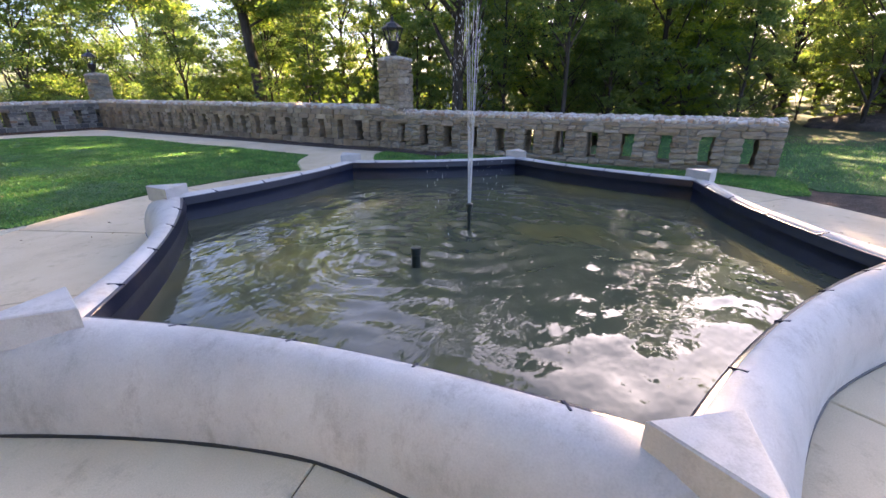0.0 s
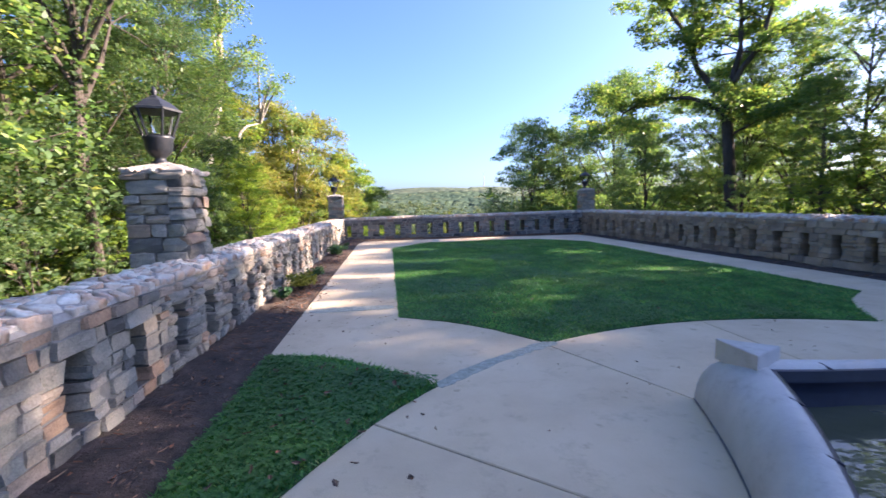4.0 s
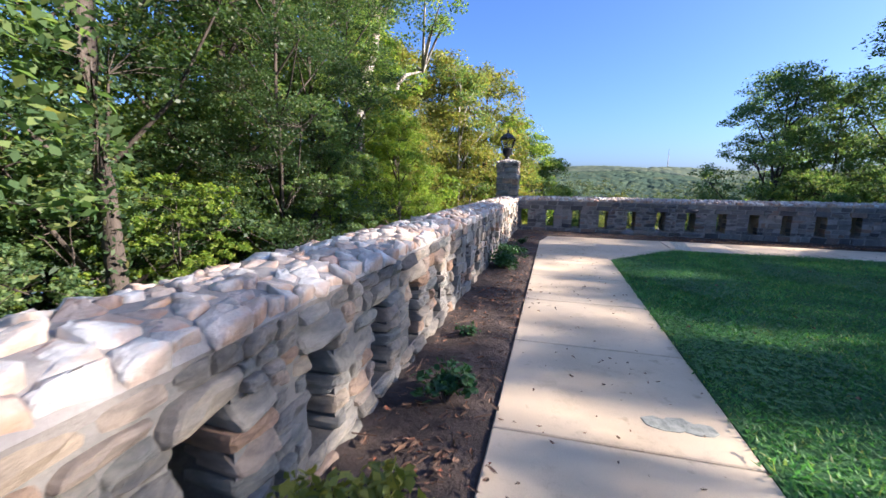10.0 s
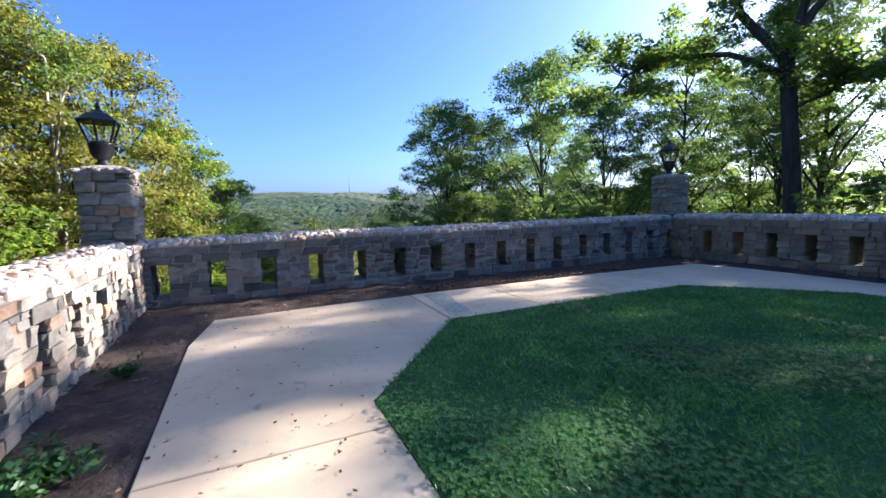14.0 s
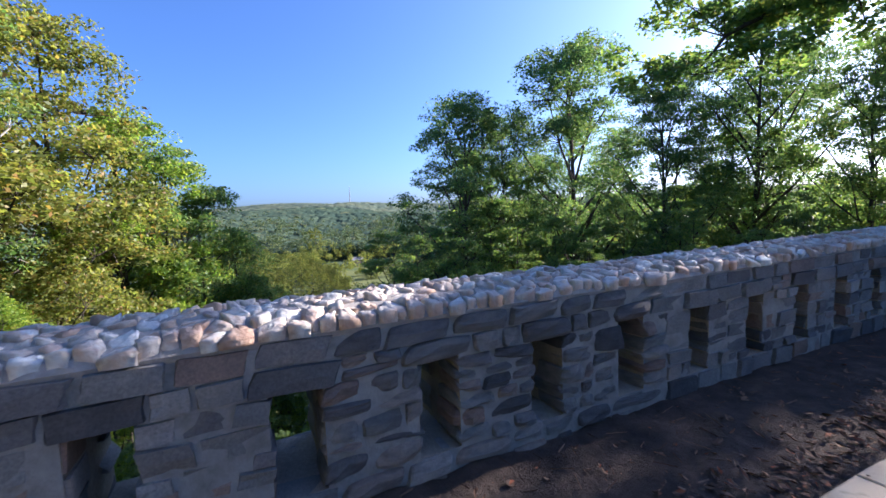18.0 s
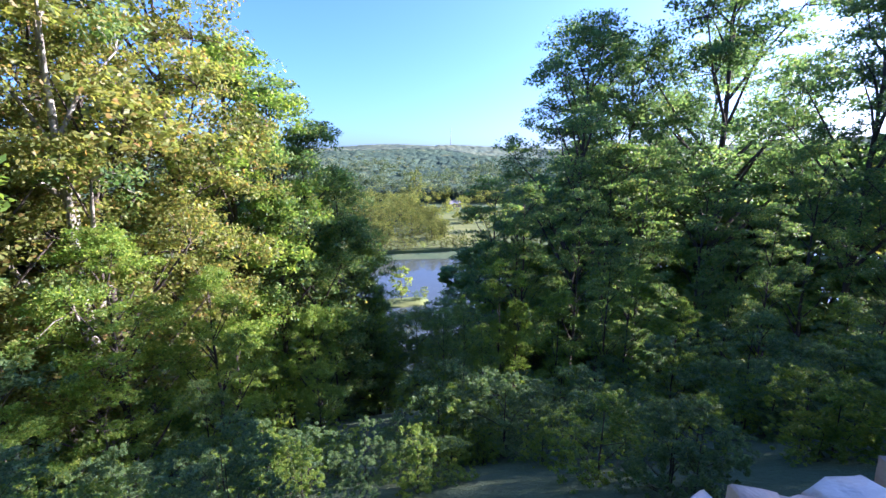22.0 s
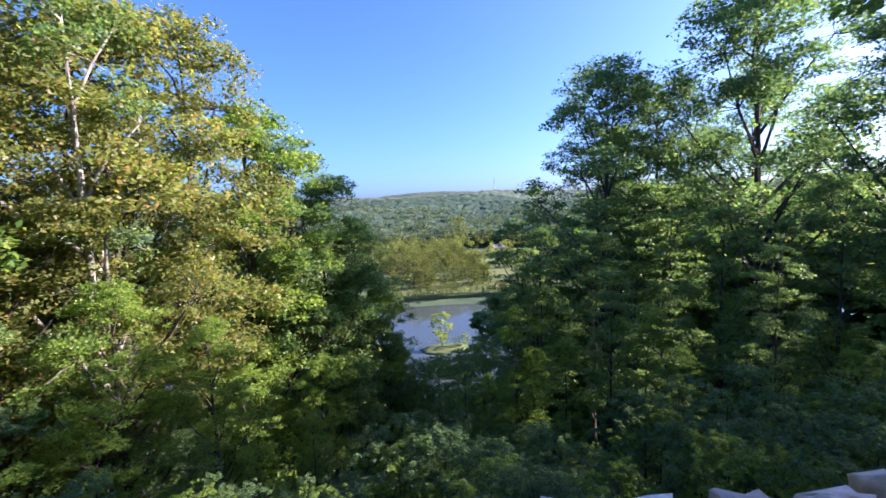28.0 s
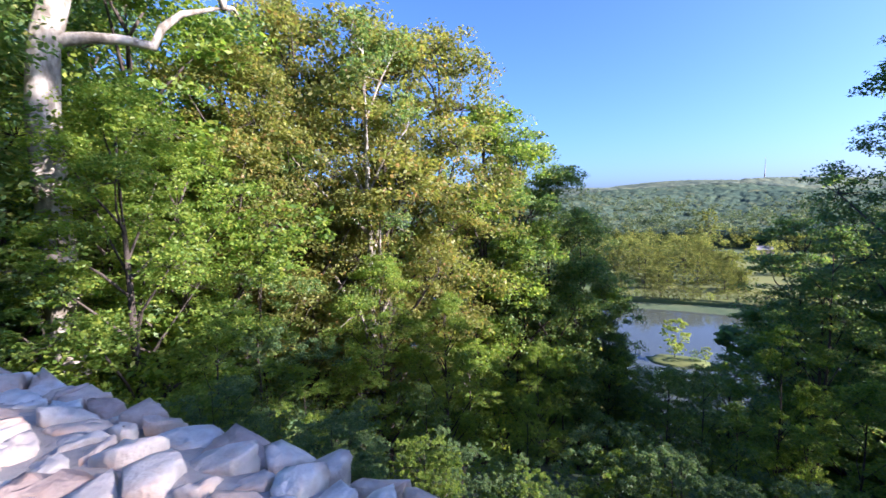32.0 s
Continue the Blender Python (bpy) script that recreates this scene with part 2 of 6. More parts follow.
k = Nodes("turf")
c1 = k.ramp(k.noise(0.8, 5, 0.65), [(0.3, (0.045, 0.115, 0.046)), (0.55, (0.066, 0.155, 0.058)), (0.75, (0.10, 0.19, 0.066))])
c2 = k.ramp(k.noise(55, 5, 0.7), [(0.3, (0.45, 0.45, 0.45)), (0.65, (1.2, 1.2, 1.2))])
M_TURF = k.done(k.mix(1.0, c1, c2, "MULTIPLY"), 0.95, k.bump(k.noise(70, 4), 0.9, 0.03), spec=0.1)


def leafy(name, stops, through=0.55, island=True, rough=0.5, patch=0.35, lo=0.72, hi=1.2):
    """Leaf matter: part of the light passes through it."""
    k = Nodes(name)
    col = k.ramp(k.rand(island), stops)
    big = k.ramp(k.noise(patch, 3, 0.5), [(0.35, (lo, lo * 1.05, lo * 1.04)), (0.65, (hi, hi * 0.96, hi * 0.83))])
    col = k.mix(1.0, col, big, "MULTIPLY")
    k.done(col, rough, spec=0.4)
    tr = k.n.new("ShaderNodeBsdfTranslucent")
    lit = k.mix(1.0, col, (1.45, 1.52, 0.75), "MULTIPLY")
    k.link(lit, tr.inputs[0])
    ms = k.n.new("ShaderNodeMixShader")
    ms.inputs[0].default_value = through
    k.link(k.bsdf.outputs[0], ms.inputs[1])
    k.link(tr.outputs[0], ms.inputs[2])
    k.link(ms.outputs[0], k.n["Material Output"].inputs[0])
    return k.mat


M_GRASS = leafy("grass_blades", [(0.0, (0.056, 0.185, 0.068)), (0.5, (0.096, 0.262, 0.090)), (0.88, (0.145, 0.325, 0.105)), (1.0, (0.30, 0.34, 0.14))], 0.4, patch=1.9, lo=0.68, hi=1.35)
M_CLOVER = leafy("clover", [(0.0, (0.046, 0.143, 0.036)), (1.0, (0.091, 0.221, 0.052))], 0.3)
M_LEAF = {
    "green": leafy("leaf_green", [(0.0, (0.081, 0.154, 0.057)), (0.5, (0.131, 0.207, 0.069)), (0.9, (0.206, 0.268, 0.078)), (1.0, (0.328, 0.303, 0.093))]),
    "dark": leafy("leaf_dark", [(0.0, (0.084, 0.152, 0.076)), (0.6, (0.134, 0.209, 0.086)), (1.0, (0.218, 0.280, 0.103))]),
    # dark green leaves, lowered further to stand for shade over the west trees
    "deep": leafy("leaf_deep", [(0.0, (0.034, 0.070, 0.034)), (0.6, (0.055, 0.100, 0.042)), (0.92, (0.085, 0.130, 0.050)), (1.0, (0.13, 0.12, 0.05))], 0.5),
    "shade": leafy("leaf_shade", [(0.0, (0.072, 0.136, 0.066)), (0.6, (0.115, 0.186, 0.078)), (0.92, (0.175, 0.240, 0.088)), (1.0, (0.25, 0.25, 0.095))], 0.54),
    "bright": leafy("leaf_bright", [(0.0, (0.100, 0.185, 0.034)), (0.5, (0.175, 0.262, 0.040)), (1.0, (0.290, 0.335, 0.050))], 0.56),
    "yellow": leafy("leaf_yellow", [(0.0, (0.125, 0.165, 0.048)), (0.45, (0.180, 0.205, 0.052)), (0.86, (0.230, 0.225, 0.058)), (1.0, (0.26, 0.16, 0.06))]),
    "valley": leafy("leaf_valley", [(0.0, (0.105, 0.145, 0.045)), (0.5, (0.175, 0.205, 0.055)), (1.0, (0.27, 0.26, 0.07))], 0.45, rough=0.95),
    "young": leafy("leaf_young", [(0.0, (0.19, 0.27, 0.045)), (0.5, (0.30, 0.37, 0.06)), (1.0, (0.44, 0.46, 0.08))], 0.45, rough=0.95),
    # bluer than the near leaves: distance haze put into the colour
    "far": leafy("leaf_far", [(0.0, (0.060, 0.096, 0.062)), (0.6, (0.088, 0.128, 0.070)), (0.9, (0.135, 0.16, 0.074)), (1.0, (0.17, 0.165, 0.075))], 0.25, rough=0.95),
}


def woods_material(name, stops, cell):
    """Closed canopy seen from far off: one tint for each crown, soft and without gloss."""
    k = Nodes(name)
    v = k.n.new("ShaderNodeTexVoronoi")
    v.inputs["Scale"].default_value = 1.0 / cell
    k.link(k.coord.outputs["Object"], v.inputs["Vector"])
    sep = k.n.new("ShaderNodeSeparateColor")
    k.link(v.outputs["Color"], sep.inputs[0])
    c = k.mix(1.0, k.ramp(sep.outputs[0], stops), k.ramp(k.noise(0.012, 4, 0.6), [(0.35, (0.78, 0.82, 0.86)), (0.65, (1.15, 1.1, 1.0))]), "MULTIPLY")
    c = k.mix(1.0, c, k.ramp(k.noise(0.9, 4, 0.7), [(0.3, (0.88, 0.88, 0.88)), (0.7, (1.08, 1.08, 1.08))]), "MULTIPLY")
    return k.done(c, 1.0, k.bump(k.noise(0.5, 5, 0.7), 0.3, 0.8), spec=0.0)


# Haze is mixed into these greens: woods bluish, the farther ridge paler still.
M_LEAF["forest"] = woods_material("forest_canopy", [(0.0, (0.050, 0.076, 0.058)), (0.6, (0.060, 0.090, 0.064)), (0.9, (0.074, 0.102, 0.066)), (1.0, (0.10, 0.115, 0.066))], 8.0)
M_LEAF["ridge"] = woods_material("hazed_ridge_canopy", [(0.0, (0.085, 0.110, 0.088)), (0.6, (0.100, 0.128, 0.094)), (1.0, (0.12, 0.140, 0.096))], 15.0)
k = Nodes("bark")
c = k.ramp(k.noise(5, 6, 0.7, stretch=(1, 1, 0.18)), [(0.3, (0.035, 0.030, 0.026)), (0.6, (0.085, 0.072, 0.060)), (0.8, (0.14, 0.125, 0.108))])
M_BARK = k.done(c, 0.95, k.bump(k.noise(9, 5, 0.7, stretch=(1, 1, 0.15)), 0.9, 0.04), spec=0.15)
k = Nodes("pale_bark")
c = k.ramp(k.noise(3.4, 5, 0.65, stretch=(1, 1, 0.5)), [(0.34, (0.10, 0.088, 0.066)), (0.46, (0.20, 0.18, 0.145)), (0.58, (0.34, 0.32, 0.275)), (0.70, (0.42, 0.40, 0.355))])
M_PALEBARK = k.done(c, 0.85, k.bump(k.noise(9, 5, 0.7), 0.4, 0.02), spec=0.2)
k = Nodes("dead_leaf")
M_DEAD = k.done(k.mix(1.0, k.ramp(k.rand(True), [(0.0, (0.075, 0.053, 0.042)), (0.4, (0.15, 0.092, 0.060)), (0.65, (0.23, 0.14, 0.085)), (0.85, (0.30, 0.20, 0.125)), (1.0, (0.33, 0.11, 0.05))]), k.ramp(k.noise(40, 3), [(0.3, (0.6, 0.6, 0.6)), (0.7, (1.15, 1.15, 1.15))]), "MULTIPLY"), 0.85, spec=0.2)
k = Nodes("forest_floor")
c1 = k.ramp(k.noise(0.12, 6, 0.7), [(0.3, (0.050, 0.080, 0.042)), (0.55, (0.075, 0.100, 0.050)), (0.75, (0.10, 0.100, 0.055))])
M_GROUND = k.done(c1, 0.95, k.bump(k.noise(1.5, 6, 0.7), 0.8, 0.2), spec=0.1)
k = Nodes("meadow")
M_MEADOW = k.done(k.ramp(k.noise(0.03, 4, 0.6), [(0.35, (0.062, 0.090, 0.032)), (0.65, (0.135, 0.145, 0.048))]), 0.95, spec=0.1)
k = Nodes("white_paint")
M_WHITE = k.done(k.ramp(k.noise(4, 4), [(0.3, (0.66, 0.67, 0.68)), (0.7, (0.78, 0.78, 0.78))]), 0.5)
k = Nodes("roof_shingle")
M_ROOF = k.done(k.ramp(k.noise(6, 4), [(0.3, (0.10, 0.10, 0.11)), (0.7, (0.16, 0.16, 0.17))]), 0.9)
k = Nodes("road_asphalt")
M_ROAD = k.done(k.ramp(k.noise(2, 4), [(0.3, (0.15, 0.15, 0.15)), (0.7, (0.22, 0.22, 0.22))]), 0.9)

# ---------- mesh helpers ----------


def mesh_of(name, verts, faces, mat, smooth=False):
    me = bpy.data.meshes.new(name)
    me.from_pydata([tuple(v) for v in verts], [], faces)
    me.materials.append(mat)
    if smooth:
        me.polygons.foreach_set("use_smooth", [True] * len(me.polygons))
    me.update()
    return me


def tri_mesh(name, co, mat, per=3):
    """A mesh of loose faces with per corners each, from an array of corners."""
    co = np.asarray(co, dtype=np.float32).reshape(-1, 3)
    n = len(co) // per
    me = bpy.data.meshes.new(name)
    me.vertices.add(len(co))
    me.vertices.foreach_set("co", co.ravel())
    me.loops.add(n * per)
    me.loops.foreach_set("vertex_index", np.arange(n * per, dtype=np.int32))
    me.polygons.add(n)
    me.polygons.foreach_set("loop_start", np.arange(0, n * per, per, dtype=np.int32))
    me.polygons.foreach_set("loop_total", np.full(n, per, dtype=np.int32))
    me.materials.append(mat)
    me.update(calc_edges=True)
    return me


def put(name, me, parent=None, m=None, label=""):
    """Links a mesh as one object, under a parent if there is one."""
    ob = new(name, me)
    if parent is not None:
        ob.parent = parent
    if m is not None:
        ob.matrix_basis = m
    return tagged(ob, label)


def part(name, bm, mat, parent, label="", smooth=False):
    me = bpy.data.meshes.new(name)
    bm.to_mesh(me)
    bm.free()
    me.materials.append(mat)
    if smooth:
        me.polygons.foreach_set("use_smooth", [True] * len(me.polygons))
    return put(name, me, parent, None, label)


def empty_thing(name, m, label, category, group=""):
    ob = new(name)
    ob.matrix_basis = m
    return tagged(ob, label, category, group)


def box(bm, lo, hi):
    v = [bm.verts.new((x, y, z)) for x in (lo[0], hi[0]) for y in (lo[1], hi[1]) for z in (lo[2], hi[2])]
    for f in ((0, 1, 3, 2), (4, 6, 7, 5), (0, 4, 5, 1), (2, 3, 7, 6), (0, 2, 6, 4), (1, 5, 7, 3)):
        bm.faces.new([v[i] for i in f])


def lathe(bm, profile, sides=16, angle0=0.0):
    """Turns a profile of (radius, z) about the z axis."""
    rings = [[bm.verts.new((r * math.cos(angle0 + 2 * math.pi * i / sides), r * math.sin(angle0 + 2 * math.pi * i / sides), z)) for i in range(sides)] for r, z in profile]
    for a, b in zip(rings, rings[1:]):
        for i in range(sides):
            bm.faces.new((a[i], a[(i + 1) % sides], b[(i + 1) % sides], b[i]))
    bm.faces.new(rings[0][::-1])
    bm.faces.new(rings[-1])


def tube(verts, faces, pts, radii, sides=7):
    """Adds a tapered tube along pts to the lists."""
    base = len(verts)
    for i, (p, r) in enumerate(zip(pts, radii)):
        d = (pts[min(i + 1, len(pts) - 1)] - pts[max(i - 1, 0)]).normalized()
        q = d.to_track_quat("Z", "Y")
        for j in range(sides):
            a = 2 * math.pi * j / sides
            verts.append(p + q @ Vector((r * math.cos(a), r * math.sin(a), 0)))
    for i in range(len(pts) - 1):
        for j in range(sides):
            a, b = base + i * sides + j, base + i * sides + (j + 1) % sides
            faces.append((a, b, b + sides, a + sides))


def slab(bm, outline, z0, z1, bevel=0.012):
    """A flat slab with that outline (counter-clockwise) and a small chamfer round its top."""
    n = len(outline)
    cx, cy = sum(p[0] for p in outline) / n, sum(p[1] for p in outline) / n
    low = [bm.verts.new((x, y, z0)) for x, y in outline]
    mid = [bm.verts.new((x, y, z1 - bevel * 0.6)) for x, y in outline]
    top = []
    for i, (x, y) in enumerate(outline):
        (ax, ay), (bx, by) = outline[i - 1], outline[(i + 1) % n]
        e1, e2 = Vector((x - ax, y - ay)).normalized(), Vector((bx - x, by - y)).normalized()
        nn = Vector((-(e1.y + e2.y), e1.x + e2.x))
        nn = nn.normalized() * bevel if nn.length > 1e-6 else Vector((0, 0))
        top.append(bm.verts.new((x + nn.x, y + nn.y, z1)))
    for a, b in ((low, mid), (mid, top)):
        for i in range(n):
            bm.faces.new((a[i], a[(i + 1) % n], b[(i + 1) % n], b[i]))
    bm.faces.new(top)


def arc(cx, cy, r, a0, a1, n):
    return [(cx + r * math.cos(radians(a0 + (a1 - a0) * i / n)), cy + r * math.sin(radians(a0 + (a1 - a0) * i / n))) for i in range(n + 1)]

# ---------- the lie of the land ----------
CX, CY = 3.97, 1.80                      # the pool's centre
WX, FY, RX, SY = -2.3, 23.25, 10.0, -1.75  # inner faces of the parapets, and their south end
LAKE = -36.0


def smooth01(a, b, x):
    t = np.clip((x - a) / (b - a), 0, 1)
    return t * t * (3 - 2 * t)


def land(x, y):
    """Height of the ground, for arrays."""
    out_w = np.maximum(0, -3.2 - x)
    out_f = np.maximum(0, y - 24.2)
    out_r = np.maximum(0, x - 13.0) * smooth01(-2, 9, y)
    z = -0.07 - 0.62 * out_f - 0.42 * np.minimum(out_w, 45) - 0.20 * np.minimum(out_r, 60)
    bank = np.maximum(0, x - 11.0) * (1 - smooth01(-3, 6, y)) * 0.012
    z = z + bank
    z = z + 0.5 * np.sin(x * 0.21 + 1.3) * np.sin(y * 0.17) * smooth01(0, 12, out_w + out_f + out_r)
    floor = LAKE + 0.8 + 0.6 * np.sin(x * 0.03) * np.sin(y * 0.04)
    z = np.maximum(z, floor - 0.5)
    # bed of the lake, with its two shores
    lake = smooth01(88, 96, y - 0.05 * x) * (1 - smooth01(178, 188, y + 0.10 * np.abs(x - 20))) * (1 - smooth01(150, 220, np.abs(x - 20)))
    z = z - 3.0 * lake
    # far hills
    d = np.hypot(x, y)
    ridge = smooth01(330, 1900, d) * (0.80 + 0.16 * np.sin(np.arctan2(x, y) * 7 + 0.6) + 0.09 * np.sin(np.arctan2(x, y) * 17 + d * 0.004))
    fold = 19 * np.exp(-((d - 610 - 60 * np.sin(np.arctan2(x, y) * 5)) / 95) ** 2) + 20 * np.exp(-((d - 1050 + 90 * np.sin(np.arctan2(x, y) * 9 + 1)) / 120) ** 2)
    z = z + ridge * 88 + smooth01(260, 520, d) * 6 + fold * smooth01(395, 480, d)
    return z


def land_at(x, y):
    return float(land(np.array([x]), np.array([y]))[0])


axis = [0.0]
step = 1.6
while axis[-1] < 3400:
    axis.append(axis[-1] + step)
    step = min(step * 1.028, 120)
axis = np.array(sorted({-a for a in axis} | set(axis)))
gx, gy = np.meshgrid(axis + 3.9, axis + 12.0)
gz = land(gx, gy)
inside = (gx > -3.1) & (gx < 12.5) & (gy < 24.0) & (gy > -40)
gz = np.where(inside, -0.09, gz)
n = len(axis)
faces = [(r * n + c, r * n + c + 1, (r + 1) * n + c + 1, (r + 1) * n + c) for r in range(n - 1) for c in range(n - 1)]
ground = put("ground", mesh_of("ground", np.stack([gx, gy, gz], -1).reshape(-1, 3), faces, M_GROUND, True))
tagged(ground, "leaf-littered wooded hillside falling away to a river valley", "ground", kind="structure")

lake = put("water", mesh_of("lake", [(-160, 80, LAKE - 0.4), (210, 80, LAKE - 0.4), (210, 196, LAKE - 0.4), (-160, 196, LAKE - 0.4)], [(0, 1, 2, 3)], M_LAKE))
tagged(lake, "still brown river below the wooded hillside", "river", kind="structure")

# ---------- paving ----------
TOP = 0.0
paving = tagged(put("pavement", mesh_of("pavement", [(-1.5, -8, -0.014), (9.2, -8, -0.014), (9.2, 22.1, -0.014), (-1.5, 22.1, -0.014)], [(0, 1, 2, 3)], M_SOIL)), "pale buff concrete walk laid in panels round the lawn and pool", "pavement", kind="structure")
LAWN_W, LAWN_E, LAWN_N = 0.0, 8.0, 20.35
CIRC = 5.5


def flag(outline, mat=M_PATH, name="panel"):
    bm = bmesh.new()
    slab(bm, outline, -0.12, TOP)
    return part(name, bm, mat, paving)


g = 0.006
ys = [8.9 + 1.53 * i for i in range(7)]
for x0, x1 in ((-1.5, LAWN_W), (LAWN_E, 9.35)):
    for a, b in zip(ys[:-1], ys[1:]):
        flag([(x0, a + g), (x1, a + g), (x1, b - g), (x0, b - g)])
# corners and the far walk
yc = ys[-1]
flag([(-1.5, yc + g), (0, yc + g), (0, 18.5), (1.62 - g, LAWN_N), (1.68 - g, 22.08), (0.3, 22.06), (-1.3, 21.95), (-1.5, 20.8)])
flag([(9.35, yc + g), (9.35, 20.8), (9.15, 21.95), (7.7, 22.06), (6.27 + g, 22.1), (6.33 + g, LAWN_N), (8.0, 18.5), (8.0, yc + g)])
xs = [1.68, 3.2, 4.75, 6.27]
for a, b in zip(xs[:-1], xs[1:]):
    flag([((1.62 if a == xs[0] else a) + g, LAWN_N), ((6.33 if b == xs[-1] else b) - g, LAWN_N), (b - g, 22.12), (a + g, 22.12)])
# the round apron of the pool in fourteen panels, and the two flared approaches
A0 = 166.0
for i in range(14):
    a, b = A0 + i * 360 / 14, A0 + (i + 1) * 360 / 14
    e = 0.07
    flag(arc(CX, CY, CIRC, a + e, b - e, 8) + arc(CX, CY, 2.75, b - e, a + e, 4))


FLARE_IN = [(0.0, 8.36), (0.35, 8.16), (0.64, 8.00), (0.94, 7.76), (1.25, 7.46), (1.5, 7.12), (1.72, 6.85)]
FLARE_OUT = [(-1.5, 6.99), (-1.0, 6.92), (-0.62, 6.72), (-0.3, 6.46), (0.05, 6.14), (0.28, 5.90)]


def mirrored(pts):
    return [(2 * 4.0 - x, y) for x, y in pts]


def on_circle(p):
    v = Vector((p[0] - CX, p[1] - CY)).normalized() * (CIRC + 0.012)
    return (CX + v.x, CY + v.y)


for flip in (False, True):
    outer, inner = (mirrored(FLARE_OUT), mirrored(FLARE_IN)) if flip else (FLARE_OUT, FLARE_IN)
    end_o, end_i = on_circle(outer[-1]), on_circle(inner[-1])
    a0, a1 = (math.degrees(math.atan2(p[1] - CY, p[0] - CX)) for p in (end_o, end_i))
    rim = arc(CX, CY, CIRC + 0.012, a0, a1, 6)
    x0, x1 = (9.35, 8.0) if flip else (-1.5, 0.0)
    pts = outer[:-1] + rim + inner[:-1][::-1] + [(x1, 8.9 - g), (x0, 8.9 - g)]
    flag(pts[::-1] if flip else pts)
# worn mortar: a strip across the walk, a long patch by the far corner, a ragged seam where walk and apron meet
def ragged(line, half, seed):
    """A patch of uneven width along a line."""
    r = random.Random(seed)
    left, right = [], []
    for i, p in enumerate(line):
        q0, q1 = Vector(line[max(0, i - 1)]), Vector(line[min(len(line) - 1, i + 1)])
        n_ = Vector((-(q1 - q0).y, (q1 - q0).x)).normalized() * half * (0.6 if i in (0, len(line) - 1) else 1.0)
        left.append(tuple(Vector(p) + n_ * r.uniform(0.72, 1.12)))
        right.append(tuple(Vector(p) - n_ * r.uniform(0.72, 1.12)))
    bm = bmesh.new()
    slab(bm, right + left[::-1], -0.05, TOP + 0.004, 0.0015)
    part("mortar_patch", bm, M_PATCH, paving, "rough grey mortar patch")


ragged([(-1.42 + 0.085 * i, 9.02 + 0.018 * math.sin(i * 1.9)) for i in range(17)], 0.145, 40)
ragged([(-0.56 + 0.06 * i, 12.3 + 0.02 * math.sin(i * 2.1)) for i in range(8)], 0.08, 60)
ragged([(1.89 + 0.011 * i, 20.47 + 0.085 * i) for i in range(19)], 0.185, 70)
ragged(arc(CX, CY, 5.49, 113, 132, 26), 0.085, 80)

# ---------- planting beds ----------


def bed(name, x0, y0, x1, y1, label):
    nx, ny = max(2, int(abs(x1 - x0) / 0.12)), max(2, int(abs(y1 - y0) / 0.12))
    vs, fs = [], []
    for j in range(ny + 1):
        for i in range(nx + 1):
            x, y = x0 + (x1 - x0) * i / nx, y0 + (y1 - y0) * j / ny
            h = 0.035 * noise.noise((x * 3.1, y * 3.1, 0.3)) + 0.02 * noise.noise((x * 11, y * 11, 2)) + 0.012
            edge = min(i, nx - i, j, ny - j)
            vs.append((x, y, h if edge else -0.04))
    for j in range(ny):
        for i in range(nx):
            a = j * (nx + 1) + i
            fs.append((a, a + 1, a + nx + 2, a + nx + 1))
    return tagged(put(name, mesh_of(name, vs, fs, M_SOIL, True)), label, "flower bed", kind="structure")


bed("bed_west", WX - 0.3, SY, -1.48, 22.0, "dark soil bed strewn with dead leaves along a stone parapet")
bed("bed_north", WX - 0.3, 22.02, RX + 0.3, FY + 0.3, "dark soil strip below the far stone parapet")
bed("bed_east", 9.33, 5.0, RX + 0.3, 22.0, "dark soil strip along the sunny stone parapet")

# ---------- lawns ----------


def in_poly(px, py, poly):
    inside = np.zeros(px.shape, bool)
    n = len(poly)
    for i in range(n):
        (x1, y1), (x2, y2) = poly[i], poly[(i + 1) % n]
        cross = ((y1 > py) != (y2 > py)) & (px < (x2 - x1) * (py - y1) / (y2 - y1 + 1e-12) + x1)
        inside ^= cross
    return inside


